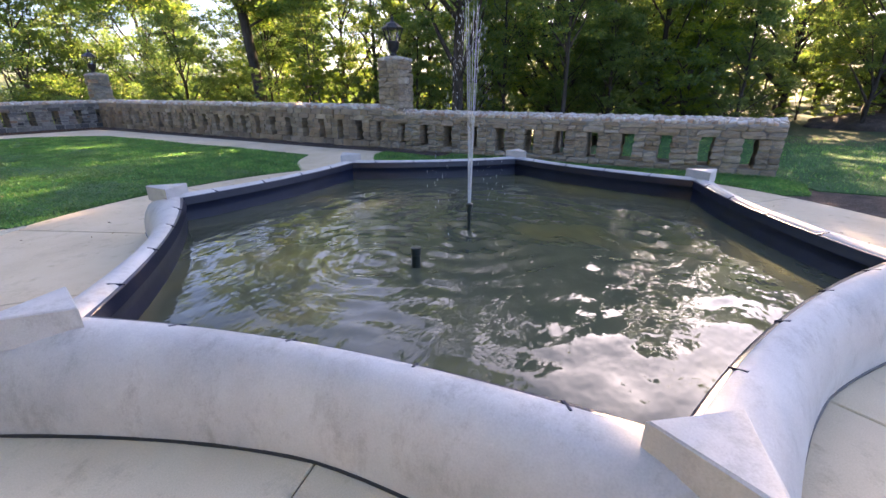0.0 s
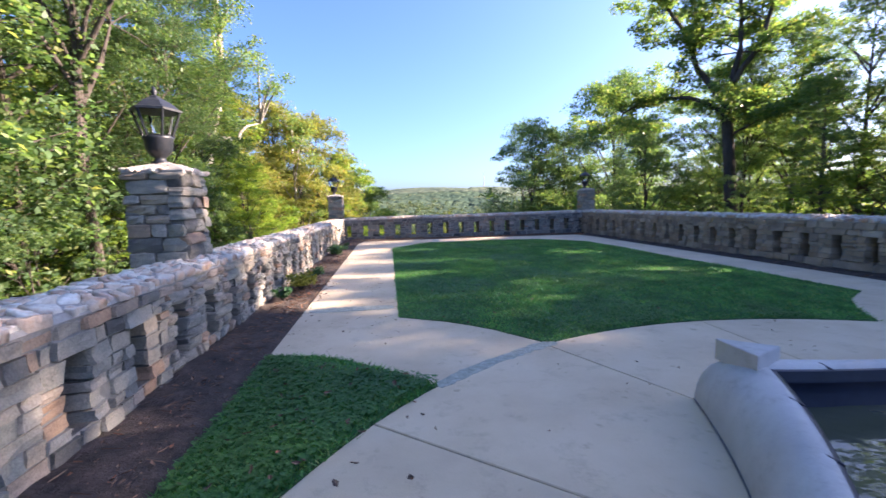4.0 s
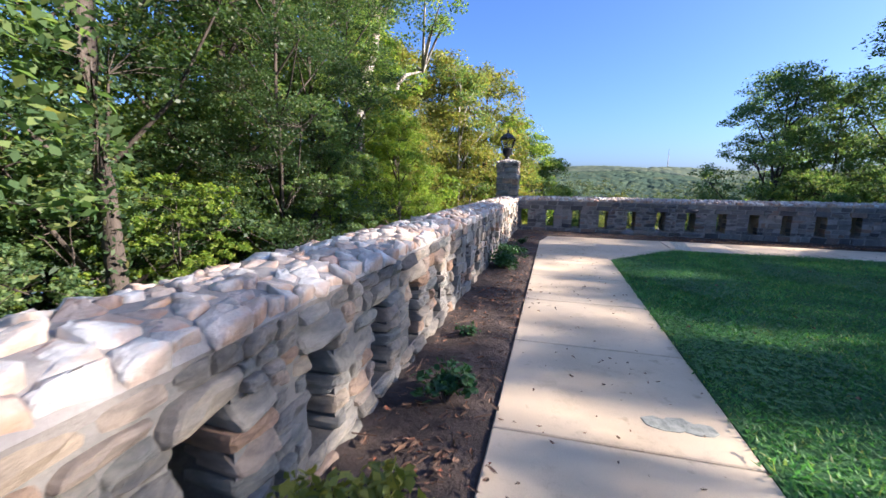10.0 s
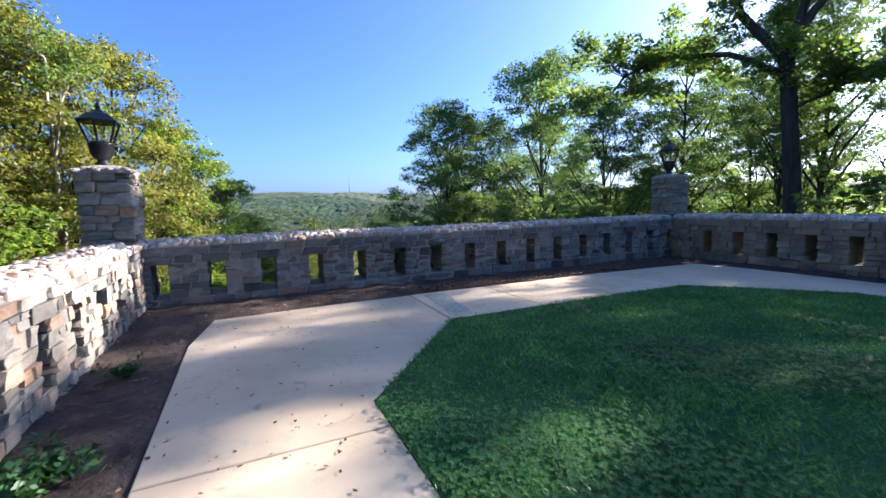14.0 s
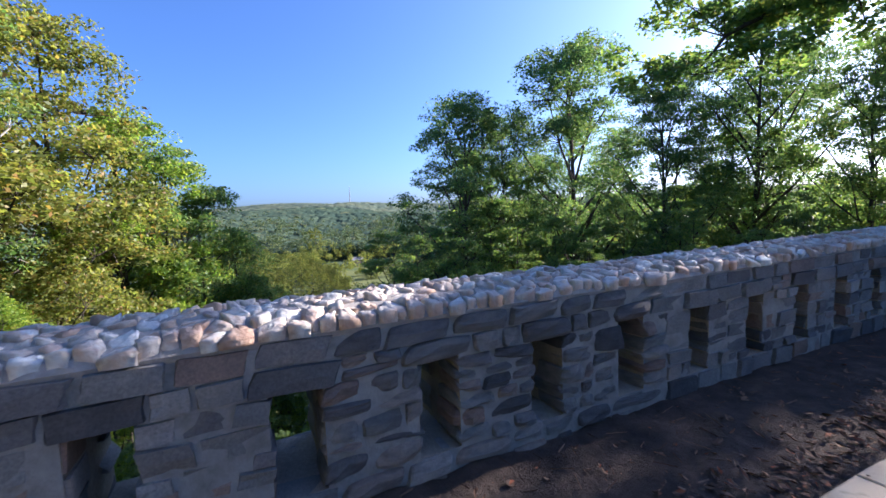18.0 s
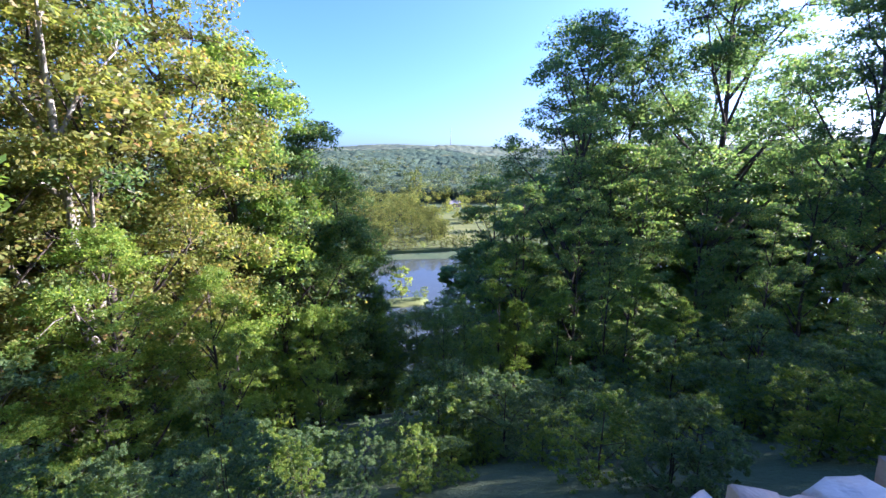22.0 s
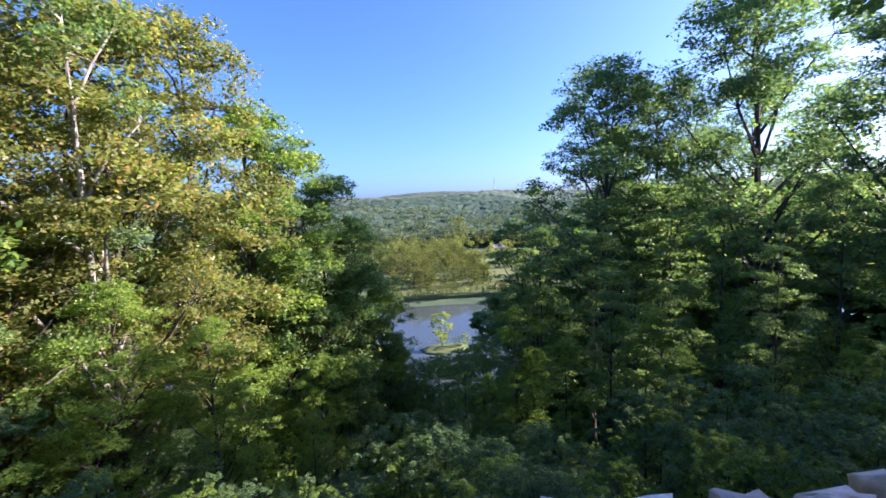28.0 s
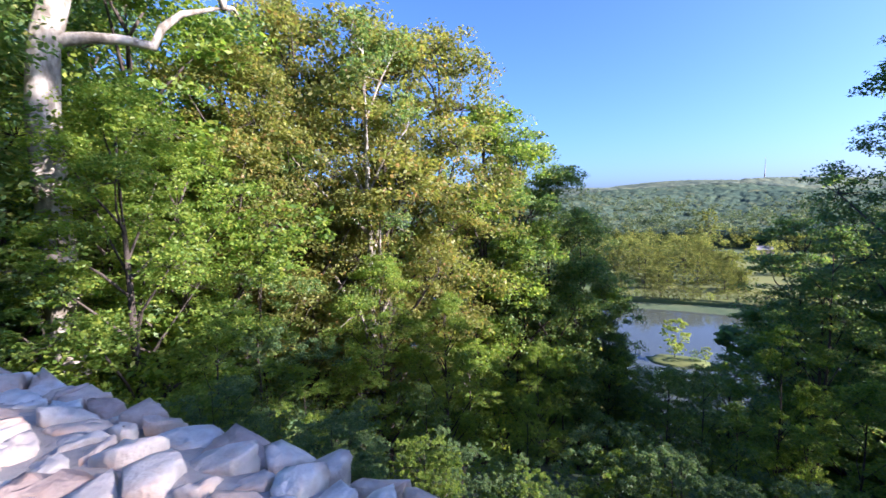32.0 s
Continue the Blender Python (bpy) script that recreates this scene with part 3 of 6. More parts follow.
def lawn(name, poly, blades, label, height=0.055, z=None, clover=0):
    bm = bmesh.new()
    vs = [bm.verts.new((x, y, 0.004)) for x, y in poly]
    f = bm.faces.new(vs)
    low = [bm.verts.new((x, y, -0.07)) for x, y in poly]
    for i in range(len(poly)):
        bm.faces.new((low[i], low[(i + 1) % len(poly)], vs[(i + 1) % len(poly)], vs[i]))
    ob = part(name, bm, M_TURF, None)
    tagged(ob, label, "lawn", kind="structure")
    rng = np.random.default_rng(len(name) * 7 + blades)
    xs_, ys_ = [p[0] for p in poly], [p[1] for p in poly]
    px, py = rng.uniform(min(xs_) - 0.04, max(xs_) + 0.04, blades * 2), rng.uniform(min(ys_) - 0.04, max(ys_) + 0.04, blades * 2)
    keep = in_poly(px, py, poly)
    px, py = px[keep][:blades], py[keep][:blades]
    nb = len(px)
    # tufts stray a little over the edges
    px, py = px + rng.normal(0, 0.014, nb), py + rng.normal(0, 0.014, nb)
    ang, h = rng.uniform(0, 2 * np.pi, nb), height * rng.uniform(0.45, 1.25, nb) * (0.75 + 0.5 * np.sin(px * 1.7 + 0.5) * np.sin(py * 1.3) * 0.6)
    w, lean = rng.uniform(0.006, 0.012, nb), rng.uniform(0.5, 1.7, nb) * h
    la = rng.uniform(0, 2 * np.pi, nb)
    co = np.zeros((nb, 3, 3))
    co[:, 0] = np.stack([px - np.cos(ang) * w, py - np.sin(ang) * w, np.zeros(nb)], 1)
    co[:, 1] = np.stack([px + np.cos(ang) * w, py + np.sin(ang) * w, np.zeros(nb)], 1)
    co[:, 2] = np.stack([px + np.cos(la) * lean, py + np.sin(la) * lean, h], 1)
    gr = put("grass", tri_mesh("grass", co, M_GRASS), ob)
    tagged(gr, kind="stuff")
    return ob


main = [(LAWN_W, 8.36)] + FLARE_IN[1:-1] + [on_circle(FLARE_IN[-1])]
s0, s1 = main[-1], on_circle(mirrored(FLARE_IN)[-1])
a0, a1 = (math.degrees(math.atan2(p[1] - CY, p[0] - CX)) for p in (s0, s1))
main += arc(CX, CY, CIRC + 0.012, a0, a1, 24)[1:] + mirrored(FLARE_IN)[::-1][1:-1] + [(LAWN_E, 8.36), (LAWN_E, 18.5), (6.33, LAWN_N), (1.62, LAWN_N), (LAWN_W, 18.5)]
lawn("lawn_main", main, 170000, "mown green lawn between the concrete walks")
w_out = FLARE_OUT[:-1] + [on_circle(FLARE_OUT[-1])]
aw = math.degrees(math.atan2(w_out[-1][1] - CY, w_out[-1][0] - CX))
lawn("lawn_west", w_out + arc(CX, CY, CIRC + 0.012, aw, 205, 14)[1:] + [(-1.5, -1.0)], 42000, "small wedge of clover and grass beside the bed", 0.06)
e_out = mirrored(w_out)
e_out[-1] = on_circle(mirrored(FLARE_OUT)[-1])
ae = math.degrees(math.atan2(e_out[-1][1] - CY, e_out[-1][0] - CX))
lawn("lawn_east", e_out + arc(CX, CY, CIRC + 0.012, ae, -38, 14)[1:] + [(8.5, -2.0), (9.4, -2.1), (9.95, -1.7), (9.95, 5.2), (9.3, 5.2)], 30000, "narrow strip of grass between pool walk and parapet")
lawn("lawn_bank", [(9.0, -2.2), (9.4, -9), (40, -9), (40, 0.5), (11.5, 2.0), (10.6, -1.6), (9.6, -1.9)], 50000, "green lawn sloping up past the end of the parapet", 0.07)

# ---------- stones ----------
rs = random.Random(5)


def stone_shape(seed):
    """A weathered block: front at y = 0 (proud), back at y = 1, unit wide and high, centred in x and z."""
    r = random.Random(seed)
    vs, fs = [], []
    N = 4
    at = (-0.5, -0.455, 0.03 * r.uniform(-1, 1), 0.455, 0.5)
    skew, tilt = r.uniform(-0.11, 0.11), r.uniform(-0.07, 0.07)
    for j in range(N + 1):
        for i in range(N + 1):
            u, v = at[i], at[j]
            rim_ = i in (0, N) or j in (0, N)
            corner = i in (0, N) and j in (0, N)
            y = 0.17 + 0.05 * r.random() if rim_ else 0.03 + 0.07 * r.random()
            y += tilt * v
            cu, cv = u + skew * v, v
            if corner:
                cu, cv = cu * (0.78 + 0.19 * r.random()), cv * (0.70 + 0.26 * r.random())
                y += 0.04
            elif rim_:
                cu, cv = cu * (0.90 + 0.12 * r.random()), cv * (0.86 + 0.16 * r.random())
            else:
                cu, cv = cu + r.uniform(-0.03, 0.03), cv + r.uniform(-0.03, 0.03)
            vs.append((cu, y, cv))
    for j in range(N):
        for i in range(N):
            a = j * (N + 1) + i
            fs.append((a, a + 1, a + N + 2, a + N + 1))
    ring = [i for i in range(N + 1)] + [(j + 1) * (N + 1) - 1 for j in range(1, N + 1)] + [N * (N + 1) + i for i in range(N - 1, -1, -1)] + [j * (N + 1) for j in range(N - 1, 0, -1)]
    base = len(vs)
    for i in ring:
        x, y, z = vs[i]
        vs.append((x, 1.0, z))
    L = len(ring)
    for k_ in range(L):
        a, b = ring[k_], ring[(k_ + 1) % L]
        fs.append((b, a, base + k_, base + (k_ + 1) % L))
    return vs, fs


def dressed_stone(seed):
    """A finer block of the same kind, with worn arrises and a dented face."""
    r = random.Random(seed + 900)
    at = (-0.5, -0.48, -0.435, -0.24, 0.0, 0.24, 0.435, 0.48, 0.5)
    N = 8
    p = r.uniform(14.0, 40.0)
    skew, tilt, turn_ = r.uniform(-0.09, 0.09), r.uniform(-0.08, 0.08), r.uniform(-0.08, 0.08)
    cut = [r.uniform(0.0, 0.22) if r.random() < 0.55 else 0.0 for _ in range(4)]
    o = Vector((seed * 3.7, seed * 1.3, 0))
    deep = (0.20, 0.055, 0.012, 0.0, 0.0)
    # split faces: the block is broken along a few slanting planes
    splits = [(r.uniform(-0.5, 0.5), r.uniform(-0.6, 0.6), r.uniform(-0.09, 0.0)) for _ in range(4)]
    vs, fs = [], []
    for j in range(N + 1):
        for i in range(N + 1):
            u, v = at[i], at[j]
            e = (abs(2 * u) ** p + abs(2 * v) ** p) ** (1 / p)
            m_ = max(abs(2 * u), abs(2 * v))
            f = m_ / e if e > 1e-6 else 1.0
            cu, cv = u * f, v * f
            q = (1 if u > 0 else 0) + (2 if v > 0 else 0)
            f = 1 - cut[q] * abs(4 * u * v)
            wob = 1 + 0.09 * noise.noise(o + Vector((cu * 3, cv * 3, 1.0)))
            cu, cv = cu * f * wob + skew * cv, cv * f * wob
            ring = min(i, N - i, j, N - j)
            y = deep[ring] + max(0.0, max(c_ + a_ * u + b_ * v for a_, b_, c_ in splits)) * 0.6 + 0.06 * noise.noise(o + Vector((cu * 2.6, cv * 2.6, 5.0))) + 0.06 * noise.noise(o + Vector((cu * 8, cv * 8, 9.0))) + tilt * v + turn_ * u
            vs.append((cu, y, cv))
    for j in range(N):
        for i in range(N):
            a = j * (N + 1) + i
            fs.append((a, a + 1, a + N + 2, a + N + 1))
    ring = [i for i in range(N + 1)] + [(j + 1) * (N + 1) - 1 for j in range(1, N + 1)] + [N * (N + 1) + i for i in range(N - 1, -1, -1)] + [j * (N + 1) for j in range(N - 1, 0, -1)]
    base = len(vs)
    for i in ring:
        vs.append((vs[i][0] * 0.98, 1.0, vs[i][2] * 0.98))
    L = len(ring)
    for k_ in range(L):
        a, b = ring[k_], ring[(k_ + 1) % L]
        fs.append((b, a, base + k_, base + (k_ + 1) % L))
    return vs, fs


STONES = [stone_shape(s) for s in range(26)]
STONE_MESH = [mesh_of("stone", *dressed_stone(s), M_STONE) for s in range(26)]
BUFF_MESH = [mesh_of("stone", *dressed_stone(s), M_BUFFSTONE) for s in range(26)]
SHADE_MESH = [mesh_of("stone", *dressed_stone(s), M_SHADESTONE) for s in range(26)]


def quartz_shape(seed):
    r = random.Random(seed + 400)
    bm = bmesh.new()
    sx, sy, cut = r.uniform(0.85, 1.1), r.uniform(0.8, 1.05), r.uniform(0.26, 0.4)
    for _ in range(24):
        d = Vector((r.gauss(0, 1), r.gauss(0, 1), r.gauss(0, 1))).normalized()
        p = 0.60
        d = Vector([math.copysign(abs(c) ** p, c) for c in d])
        bm.verts.new((max(-0.5, min(0.5, d.x * 0.5 * sx)), max(-0.5, min(0.5, d.y * 0.5 * sy)), max(-0.45, min(cut, d.z * 0.5))))
    bmesh.ops.convex_hull(bm, input=bm.verts)
    for v in [v for v in bm.verts if not v.link_faces]:
        bm.verts.remove(v)
    bmesh.ops.recalc_face_normals(bm, faces=bm.faces)
    bm.verts.index_update()
    vs, fs = [tuple(v.co) for v in bm.verts], [tuple(v.index for v in f.verts) for f in bm.faces]
    bm.free()
    return vs, fs


QUARTZ = [quartz_shape(s) for s in range(18)]


def worn(shape):
    """The same chunk with its edges worn round."""
    bm = bmesh.new()
    vs = [bm.verts.new(v) for v in shape[0]]
    for f in shape[1]:
        bm.faces.new([vs[i] for i in f])
    bmesh.ops.dissolve_limit(bm, angle_limit=0.35, verts=bm.verts[:], edges=bm.edges[:])
    bmesh.ops.bevel(bm, geom=bm.edges[:], offset=0.13, segments=2, affect="EDGES", clamp_overlap=True)
    me = bpy.data.meshes.new("quartz_stone")
    bm.to_mesh(me)
    bm.free()
    me.materials.append(M_CAP)
    me.polygons.foreach_set("use_smooth", [True] * len(me.polygons))
    return me


QUARTZ_MESH = [worn(q) for q in QUARTZ]


class Masonry:
    """Collects stones of one wall: those near the walk become parts, the others one joined piece."""

    def __init__(self, owner, near, limit=300, stone=None):
        self.owner, self.near, self.limit, self.count = owner, near, limit, collections_count()
        self.rest = {"stone": ([], []), "quartz_stone": ([], [])}
        self.stone = stone

    def add(self, kind, m, at):
        shapes, meshes = STONES, {None: STONE_MESH, M_SHADESTONE: SHADE_MESH, M_BUFFSTONE: BUFF_MESH}[self.stone]
        i = rs.randrange(len(shapes))
        if self.near(at) and self.count[kind] < self.limit:
            self.count[kind] += 1
            put(kind, meshes[i], self.owner, m)
        else:
            vs, fs = self.rest[kind]
            o = len(vs)
            vs.extend(m @ Vector(v) for v in shapes[i][0])
            fs.extend(tuple(o + j for j in f) for f in shapes[i][1])

    def add_shape(self, kind, shape, m, mat):
        if self.near(m.translation) and self.count[kind] < self.limit:
            self.count[kind] += 1
            put(kind, mesh_of(kind, shape[0], shape[1], mat, True), self.owner, m)
        else:
            vs, fs = self.rest[kind]
            o = len(vs)
            vs.extend(m @ Vector(v) for v in shape[0])
            fs.extend(tuple(o + j for j in f) for f in shape[1])

    def finish(self):
        for kind, mat in (("stone", {None: M_STONE_I, M_SHADESTONE: M_SHADESTONE_I, M_BUFFSTONE: M_BUFFSTONE_I}[self.stone]), ("quartz_stone", M_CAP_I)):
            vs, fs = self.rest[kind]
            if vs:
                tagged(put(kind + "work", mesh_of(kind + "work", vs, fs, mat, kind != "stone"), self.owner), kind="stuff")


def clipped(poly, nx, ny, c):
    """The part of a polygon where nx * x + ny * y <= c."""
    out = []
    for (x0, y0), (x1, y1) in zip(poly, poly[1:] + poly[:1]):
        a, b = nx * x0 + ny * y0 - c, nx * x1 + ny * y1 - c
        if a <= 0:
            out.append((x0, y0))
        if a * b < 0:
            t = a / (a - b)
            out.append((x0 + (x1 - x0) * t, y0 + (y1 - y0) * t))
    return out


def packed(length, d0, d1, size, r):
    """Close-packed uneven cells over a strip: (u, d, polygon about that point)."""
    rows, cols = max(2, round((d1 - d0) / size)), int(length / size)
    pts = {}
    for j in range(rows):
        for i in range(cols):
            if r.random() > 0.19:
                pts[i, j] = ((i + 0.5 + 0.5 * (j % 2) + r.uniform(-0.36, 0.36)) * length / (cols + 0.5), d0 + (j + 0.5 + r.uniform(-0.34, 0.34)) * (d1 - d0) / rows)
    for (i, j), (x, y) in pts.items():
        e = size * 1.15
        lo, hi = d0 + r.uniform(-0.025, 0.03), d1 + r.uniform(-0.03, 0.025)
        slant = r.uniform(-0.02, 0.02)
        poly = [(max(0.0, x - e), max(lo - slant, y - e)), (min(length, x + e), max(lo + slant, y - e)), (min(length, x + e), min(hi + slant, y + e)), (max(0.0, x - e), min(hi - slant, y + e))]
        for a in range(-3, 4):
            for b in range(-2, 3):
                q = pts.get((i + a, j + b))
                if q and (a or b):
                    nx, ny = q[0] - x, q[1] - y
                    poly = clipped(poly, nx, ny, nx * (q[0] + x) / 2 + ny * (q[1] + y) / 2)
        cx, cy = sum(v[0] for v in poly) / len(poly), sum(v[1] for v in poly) / len(poly)
        loop = []
        for v in poly:
            w = (v[0] - cx, v[1] - cy)
            if not loop or math.hypot(w[0] - loop[-1][0], w[1] - loop[-1][1]) > 0.012:
                loop.append(w)
        if len(loop) > 3:
            yield cx, cy, loop


def chunk(poly, r, lean, snug, rise, crisp):
    """A broken quartz stone over a polygon: steep sides, a chipped shoulder and an uneven top."""
    loop = []
    for (x0, y0), (x1, y1) in zip(poly, poly[1:] + poly[:1]):
        f = r.uniform(0.97 if crisp else 0.90, 1.02)
        loop.append((x0 * f, y0 * f))
        t, f = r.uniform(0.35, 0.65), r.uniform(0.94, 1.0 if crisp else 1.04)
        loop.append(((x0 + (x1 - x0) * t) * f, (y0 + (y1 - y0) * t) * f))
    n_ = len(loop)
    h = rise * r.uniform(0.65, 1.35)
    ta, tb = r.uniform(-0.34, 0.34), lean + r.uniform(-0.34, 0.34)
    fit = r.uniform(snug - 0.16, snug)
    wave = [r.uniform(-0.007, 0.007) for _ in range(n_)]
    vs = []
    for f, z, jit in ((fit * 0.92, -0.03, 0.003), (fit * 0.99, h * 0.25, 0.003), (fit, h * 0.52, 0.004), (fit * (0.985 if crisp else 0.95), h * 0.86, 0.003), (fit * (0.93 if crisp else 0.86), h * 0.99, 0.003), (fit * 0.42, h * 1.05, 0.006)):
        for i, (x, y) in enumerate(loop):
            x, y = x * f, y * f
            vs.append((x + r.uniform(-jit, jit), y + r.uniform(-jit, jit), z + (ta * x + tb * y + wave[i] if z > 0 else 0) + r.uniform(-jit, jit)))
    vs.append((0, 0, h * r.uniform(1.0, 1.2)))
    fs = []
    for k_ in range(5):
        for i in range(n_):
            a, b = k_ * n_ + i, k_ * n_ + (i + 1) % n_
            fs.append((a, b, b + n_, a + n_))
    fs += [(5 * n_ + i, 5 * n_ + (i + 1) % n_, 6 * n_) for i in range(n_)]
    return vs, fs


def collections_count():
    return {"stone": 0, "quartz_stone": 0}


def courses(z0, z1, lo, hi, r):
    z = z0
    out = []
    while z < z1 - 1e-4:
        h = r.uniform(lo, hi)
        if z1 - (z + h) < lo:
            h = z1 - z
        out.append((z, min(z + h, z1)))
        z += h
    return out


def face_stones(ms, frame_m, u0, u1, z0, z1, r, hlo=0.06, hhi=0.16, wlo=0.16, whi=0.42, depth=0.2, jamb=0.0, gap=1.0, out=0.05):
    """Fills a stretch of a wall's face. frame_m takes (along, inward, up) to the world."""
    for a, b in courses(z0, z1, hlo, hhi, r):
        u = u0 - jamb * r.uniform(0, 1)
        end = u1 + jamb * r.uniform(0, 1)
        while u < end - 1e-4:
            w = r.uniform(wlo, whi)
            if end - (u + w) < wlo * 0.8:
                w = end - u
            proud = r.uniform(-0.012, out)
            c = Vector((u + w / 2, -0.03 - proud + 0.02, (a + b) / 2))
            m = frame_m @ Matrix.Translation(c) @ Euler((r.uniform(-0.07, 0.07), r.uniform(-0.06, 0.06), r.uniform(-0.07, 0.07))).to_matrix().to_4x4() @ Matrix.Diagonal((w * (0.5 + gap / 2) - 0.008, depth, (b - a) * gap, 1))
            ms.add("stone", m, frame_m @ c)
            u += w


THICK = 0.70


def parapet(name, frame_m, length, slots, slot_w, top, near, label, seed, lift=None, outer=True, mortar=None, flush=0.022, size=0.92, gap=0.96, out=0.05, stone=None, snug=1.0, rise=0.045, wide=1.0):
    """A pierced rubble parapet. frame_m: along, inward (away from the terrace), up. top(u): height of the wall below its capping."""
    r = random.Random(seed)
    lift = lift or (lambda u: 0.0)
    bm = bmesh.new()
    edges = []
    for s in slots:
        edges += [s - slot_w / 2, s + slot_w / 2]
    cuts = [0.0] + edges + [length]
    zs0, zs1 = 0.13, 0.72

    def block(u0, u1, a0, a1, b0, b1, f0=flush, f1=THICK - 0.03):
        v = [bm.verts.new((u, d, z)) for (u, za, zb) in ((u0, a0, b0), (u1, a1, b1)) for d in (f0, f1) for z in (za, zb)]
        for f in ((0, 1, 3, 2), (4, 6, 7, 5), (0, 4, 5, 1), (2, 3, 7, 6), (0, 2, 6, 4), (1, 5, 7, 3)):
            bm.faces.new([v[i] for i in f])

    block(0, length, -0.15, -0.15, zs0 + lift(0), zs0 + lift(length))
    for i in range(0, len(cuts), 2):
        u0, u1 = cuts[i], cuts[i + 1]
        block(u0 + 0.02, u1 - 0.02, zs0 + lift(u0), zs0 + lift(u1), zs1 + lift(u0), zs1 + lift(u1))
    block(0, length, zs1 + lift(0), zs1 + lift(length), top(0) - 0.005, top(length) - 0.005)
    bmesh.ops.recalc_face_normals(bm, faces=bm.faces)
    for f in bm.faces:
        f.material_index = 0 if abs(f.normal.y) > 0.9 else 1
    bmesh.ops.transform(bm, matrix=frame_m, verts=bm.verts)
    bmesh.ops.recalc_face_normals(bm, faces=bm.faces)
    wall = part(name, bm, mortar or M_MORTAR, None)
    tagged(wall, label, "stone wall", kind="structure")
    wall.data.materials.append(M_STONE)
    ms = Masonry(wall, near, stone=stone)
    # capping bed
    bm = bmesh.new()
    prof = [(0.02, -0.03), (0.0, 0.02), (0.03, 0.066), (0.16, 0.114), (THICK / 2, 0.130), (THICK - 0.16, 0.114), (THICK - 0.03, 0.066), (THICK, 0.02), (THICK - 0.02, -0.03)]
    nseg = max(2, int(length / 0.5))
    rings = []
    for i in range(nseg + 1):
        u = length * i / nseg
        rings.append([bm.verts.new((u, d, top(u) + h)) for d, h in prof])
    for a, b in zip(rings, rings[1:]):
        for i in range(len(prof)):
            bm.faces.new((a[i], b[i], b[(i + 1) % len(prof)], a[(i + 1) % len(prof)]))
    bm.faces.new(rings[0])
    bm.faces.new(rings[-1][::-1])
    bmesh.ops.transform(bm, matrix=frame_m, verts=bm.verts)
    bmesh.ops.recalc_face_normals(bm, faces=bm.faces)
    part("capping", bm, M_CAPMORTAR, wall)
    # faces
    for side in (0, 1) if outer else (0,):
        fm = frame_m if side == 0 else frame_m @ Matrix.Translation((length, THICK, 0)) @ Matrix.Rotation(math.pi, 4, "Z")
        coarse = 1.0 if side == 0 else 1.9

        def L(u):
            return lift(u if side == 0 else length - u)

        ss = slots if side == 0 else [length - s for s in reversed(slots)]
        ends = [0.0] + [e for s in ss for e in (s - slot_w / 2, s + slot_w / 2)] + [length]
        for a in np.arange(0, length - 0.01, 1.5):
            b = min(a + 1.5, length)
            face_stones(ms, fm, a, b, -0.10, zs0 + L((a + b) / 2), r, 0.09 * coarse, 0.14 * coarse, 0.2 * coarse * wide, 0.5 * coarse * wide, 0.2, gap=gap, out=out)
        for i in range(0, len(ends), 2):
            u0, u1 = ends[i], ends[i + 1]
            l = L((u0 + u1) / 2)
            if u1 - u0 > 0.05:
                mid = u0 + (u1 - u0) * r.uniform(0.4, 0.62)
                cols = [(u0, mid), (mid, u1)] if r.random() < 0.65 and side == 0 else [(u0, u1)]
                for c0, c1 in cols:
                    face_stones(ms, fm, c0, c1, zs0 + l, zs1 - 0.02 + l, r, 0.07 * coarse, 0.15 * coarse, 0.14 * coarse, 0.32 * coarse * (0.5 + 0.5 * wide), 0.28, jamb=0.02, gap=gap, out=out)
        # lintels and the stones between them
        last = 0.0
        for s in ss + [None]:
            if s is None:
                u0, u1 = length, length
            else:
                half = slot_w / 2 + r.uniform(0.05, 0.12)
                u0, u1 = s - half, s + half
            l = L(min(u0, length - 0.01))
            if u0 - last > 0.08:
                face_stones(ms, fm, last, u0, zs1 - 0.02 + l, zs1 + 0.11 + l, r, 0.05 * coarse, 0.13 * coarse, 0.14 * coarse * wide, 0.34 * coarse * wide, 0.2, gap=gap, out=out)
            if s is not None:
                c = Vector(((u0 + u1) / 2, -0.035 - r.uniform(0, 0.02), zs1 + 0.045 + l))
                ms.add("stone", fm @ Matrix.Translation(c) @ Euler((0, r.uniform(-0.04, 0.04), 0)).to_matrix().to_4x4() @ Matrix.Diagonal((u1 - u0, 0.3, 0.14, 1)), fm @ c)
                last = u1
        for a in np.arange(0, length - 0.01, 1.5):
            b = min(a + 1.5, length)
            mid = (a + b) / 2
            t = top(mid if side == 0 else length - mid)
            face_stones(ms, fm, a, b, zs1 + 0.11 + L(mid), t + 0.01, r, 0.07 * coarse, 0.13 * coarse, 0.22 * coarse * wide, 0.55 * coarse * wide, 0.2, gap=gap, out=out)
    # capping stones, packed close
    for u, d, poly in packed(length, -0.015, THICK + 0.045, 0.108 * size, r):
        tt = (d - THICK / 2) / (THICK / 2 + 0.05)
        z = top(u) + 0.010 + 0.085 * max(0.0, 1 - tt * tt) ** 0.8
        shape = chunk(poly, r, -tt * 0.24, snug, rise, r.random() < 0.75)
        ms.add_shape("quartz_stone", shape, frame_m @ Matrix.Translation((u, d, z)), M_CAP)
    ms.finish()
    return wall


